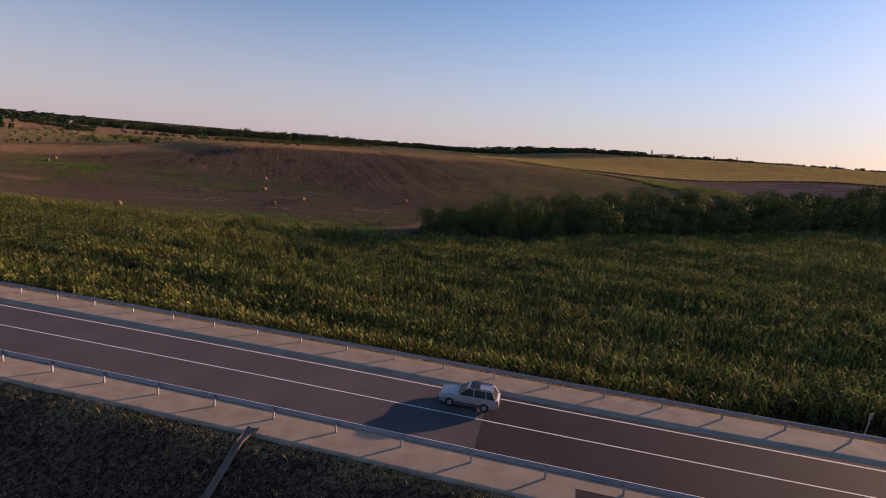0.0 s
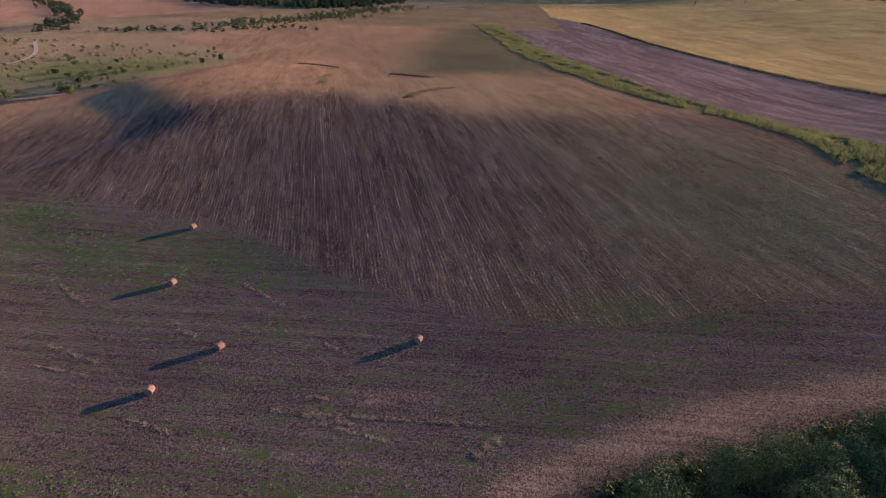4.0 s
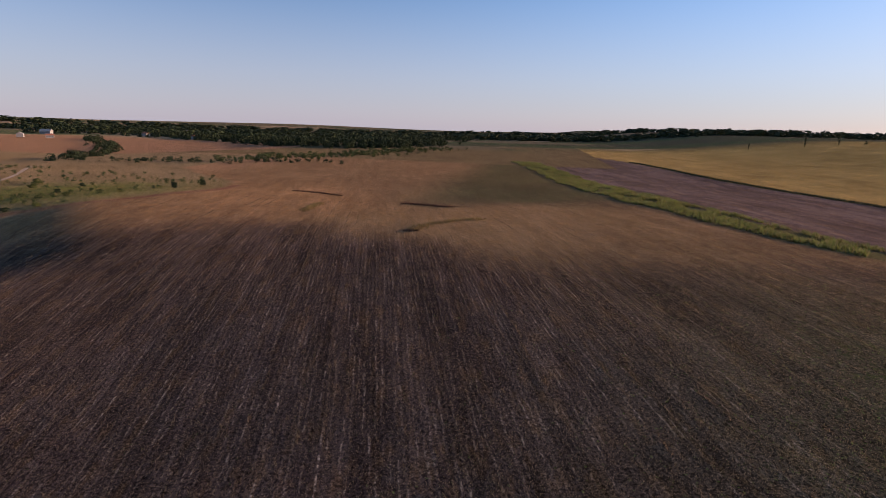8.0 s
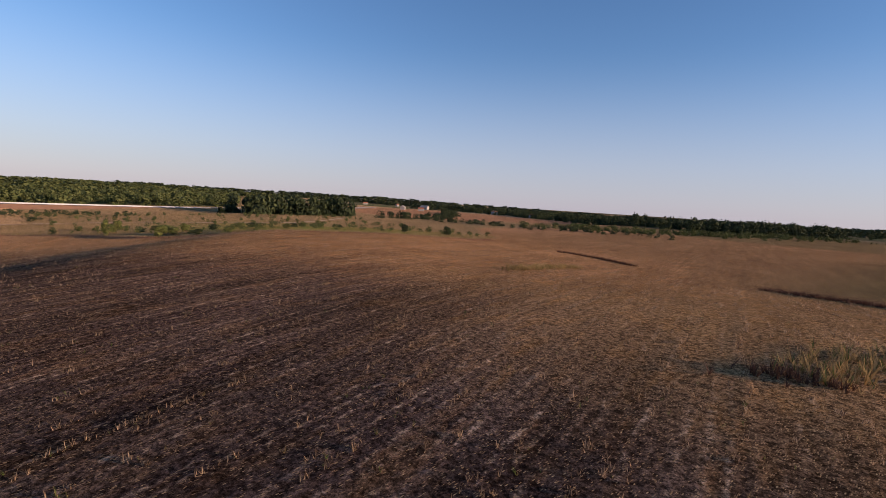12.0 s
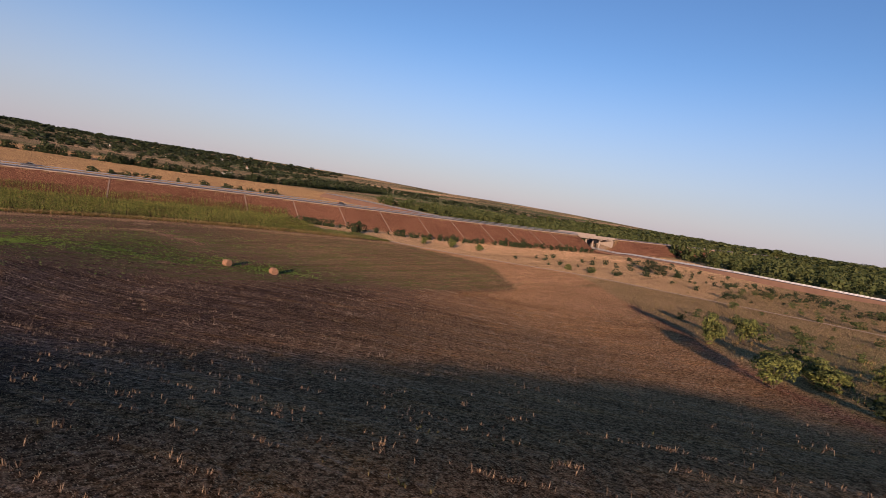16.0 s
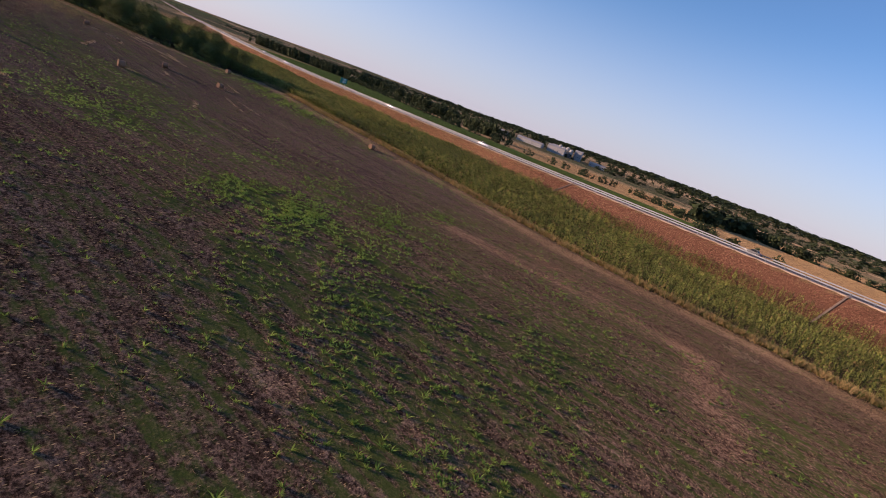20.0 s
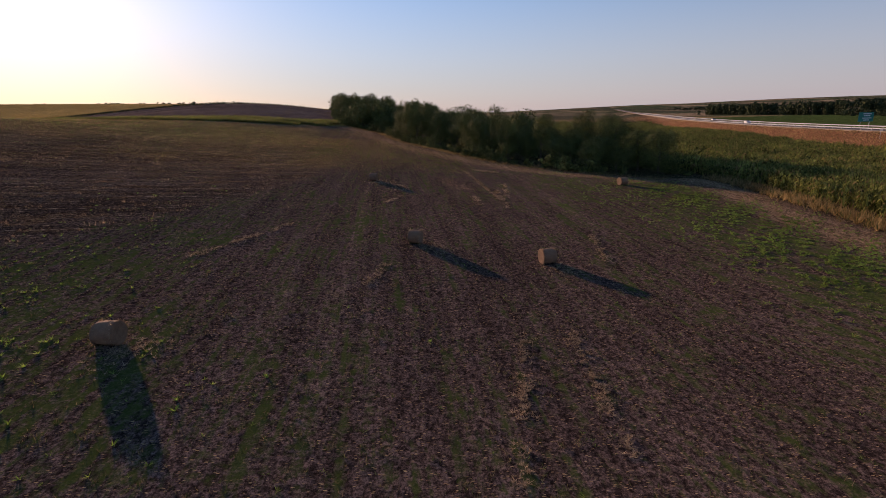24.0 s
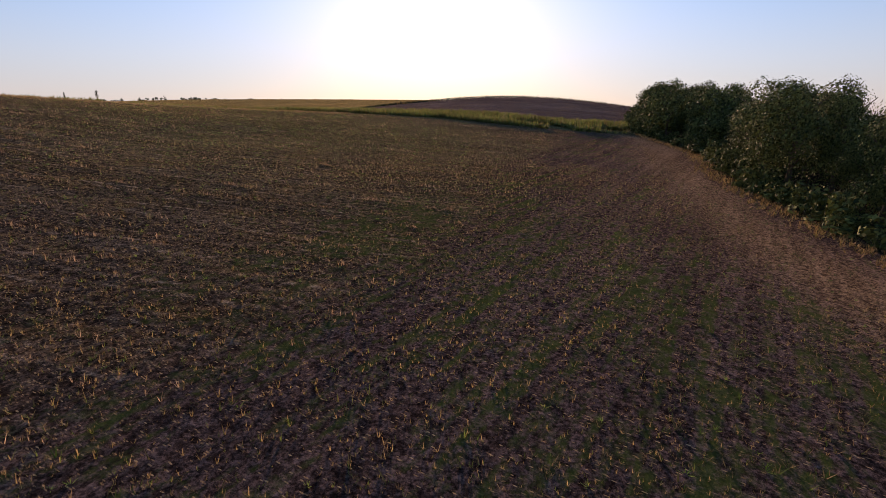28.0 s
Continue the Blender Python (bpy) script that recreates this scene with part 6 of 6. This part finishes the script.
# thin windrows of raked straw
WINDROWS = ((-60, 152.3, -71, 155.2), (-60, 149.6, -70.5, 150.9), (-22, 148.4, -27, 148.6), (1, 146, -25, 145.5), (-12, 142.2, -23, 144.2), (-41, 140.6, -49, 142.5), (-46.6, 174.4, -36, 168.5), (-52.5, 161, -48, 159.6), (-26, 159.7, -21.5, 157.6), (-82, 171, -74, 166.5), (-17, 144.4, -29, 145.7))
px, py = [], []
for x0, y0, x1, y1 in WINDROWS:
    n = int(26 * math.hypot(x1 - x0, y1 - y0))
    t = rt.random(n)
    t = t[np.sin(t * n * 0.11) + np.sin(t * n * 0.043 + 1) > -0.7]
    px.append(x0 + (x1 - x0) * t + rt.normal(0, 0.22, len(t)))
    py.append(y0 + (y1 - y0) * t + rt.normal(0, 0.22, len(t)))
sow("windrow", STRAW, np.concatenate(px), np.concatenate(py), 0.6, 1.3, MAT_STRAW, "thin windrows of pale raked straw on the meadow", "straw", 19)
# loose straw left in heaps by the bales
px = np.concatenate([rt.normal(a, s, n) for a, b, s, n in STRAW_SPOTS])
py = np.concatenate([rt.normal(b, s, n) for a, b, s, n in STRAW_SPOTS])
sow("straw_heap", STRAW, px, py, 0.7, 1.5, MAT_STRAW, "loose pale straw left lying in small heaps", "straw", 18)
# green strip between the fields
py = 175 + 465 * rt.random(23000) ** 1.4
px = spline(py, STRIP_Y, STRIP_X) + rt.uniform(0.0, 22, len(py)) + 1.5 * np.sin(py / 6.5)
ok = np.sin(px / 2.7 + np.sin(py / 4)) * np.sin(py / 5.3) + np.sin(py / 13 + px / 5) * 0.5 > -0.55
px, py = px[ok], py[ok]
gx_ = np.concatenate([spline(a, GOLD_Y, GOLD_X) for a in (np.linspace(125, 700, 5000),)])
gy_ = np.linspace(125, 700, 5000)
gx_ = gx_ + rt.uniform(-0.5, 4.5, 5000)
sow("field_margin", TALL, gx_, gy_, 0.7, 1.3, MAT_LEAF_FAR, "dark band of uncut growth along the golden field", "field margin", 15)
sow("field_margin", TALL, px, py, 0.7, 1.6, MAT_MARGIN, "tall green weeds in a strip between the fields", "field margin", 5)
# verge below the rail and tall grass along the maize
xs_ = rt.uniform(-230, 130, 9000)
dd_ = np.where(rt.random(9000) < 0.6, rt.uniform(7.3, 16, 9000), rt.uniform(-16, -6.8, 9000))
ok = (dd_ > 0) | (rt.random(9000) < 0.5)
ok &= (xs_ > -95) | (rt.random(9000) < 0.12)
xs_, dd_ = xs_[ok], dd_[ok]
sl_ = road_slope(xs_)
kk_ = 1 / np.sqrt(1 + sl_ * sl_)
sow("verge_grass", GRASS, xs_ - sl_ * kk_ * dd_, road_y(xs_) + kk_ * dd_, 0.4, 1.0, MAT_DRYGRASS, "dry yellow grass on the road verge", "verge grass", 6)
ux = rt.uniform(-70, 60, 5200)
ud = np.where(rt.random(5200) < 0.45, rt.normal(-7.3, 0.45, 5200), rt.uniform(7.6, 15, 5200))
us = road_slope(ux)
uk = 1 / np.sqrt(1 + us * us)
sow("verge_fringe", TUFTS, ux - us * uk * ud, road_y(ux) + uk * ud, 0.7, 1.8, MAT_DRYGRASS, "short dry orange grass along the shoulders", "verge grass", 35)
px = rt.uniform(-225, -8, 5200)
py = spline(px, EDGE_X, EDGE_Y) + rt.normal(0.3, 0.8, len(px))
sow("margin_grass", GRASS, px, py, 1.0, 2.0, MAT_DRYGRASS, "tall dry grass along the edge of the maize", "margin grass", 7)
px = rt.uniform(-225, -45, 5000)
py = spline(px, EDGE_X, EDGE_Y) + rt.normal(-0.4, 0.7, len(px))
sow("margin_grass", WEEDS, px, py, 1.2, 2.6, MAT_MARGIN, "tall yellow-green weeds along the edge of the maize", "margin grass", 32)
px = rt.uniform(-10, 125, 2600)
py = spline(px, WOOD_X, WOOD_Y) + rt.normal(0.6, 0.9, len(px))
sow("margin_grass", GRASS, px, py, 0.35, 0.9, MAT_DRYGRASS, "dry grass along the grove", "margin grass", 8)
px, py = area(-330, -130, 240, 420, 9000)
ok = px < spline(py, SCRUB_Y, SCRUB_X) - 1
sow("scrub_grass", GRASS, px[ok], py[ok], 0.5, 1.3, MAT_DRYGRASS, "dry golden grass among the scrub", "scrub grass", 9)
# weeds at the western end of the maize
px = rt.uniform(-236, -196, 2600)
py = spline(px, EDGE_X, EDGE_Y) - rt.uniform(-0.5, 15, 2600)
ok = road_off(px, py)[0] > 15
sow("rank_weeds", WEEDS, px[ok], py[ok], 1.4, 3.2, MAT_MARGIN, "rank yellow-green weeds where the maize ends", "weeds", 36)
# uncut patches on the crest: dead brown weeds in two low banks, dry yellow ones in two bent lines
def bank(pts, n, wide):
    pts = np.array(pts, float)
    t = np.r_[0, np.cumsum(np.hypot(*np.diff(pts, axis=0).T))]
    u = rt.uniform(0, t[-1], n)
    return np.interp(u, t, pts[:, 0]) + rt.normal(0, wide, n), np.interp(u, t, pts[:, 1]) + rt.normal(0, wide, n)


for pts, n, wide in (([(-105, 365), (-94, 366), (-83, 363)], 520, 0.8), ([(-52, 347), (-42, 341), (-31, 332)], 640, 0.9), ([(-34, 281), (-31, 282)], 60, 0.6)):
    px, py = bank(pts, n, wide)
    sow("dead_weed_bank", GRASS, px, py, 0.6, 1.3, MAT_DEADWEED, "low bank of dead red-brown weeds left uncut on the crest", "weeds", 40 + n)
(ax, ay), (cx, cy) = bank([(-72, 307), (-75, 318), (-79, 334)], 420, 0.9), bank([(-32, 282), (-30, 289), (-23, 298), (-17, 300)], 420, 1.1)
px, py = np.concatenate([ax, cx]), np.concatenate([ay, cy])
sow("uncut_patch", GRASS, px, py, 0.7, 1.6, MAT_DRYGRASS, "uncut dry weeds left on the crest", "weeds", 10)
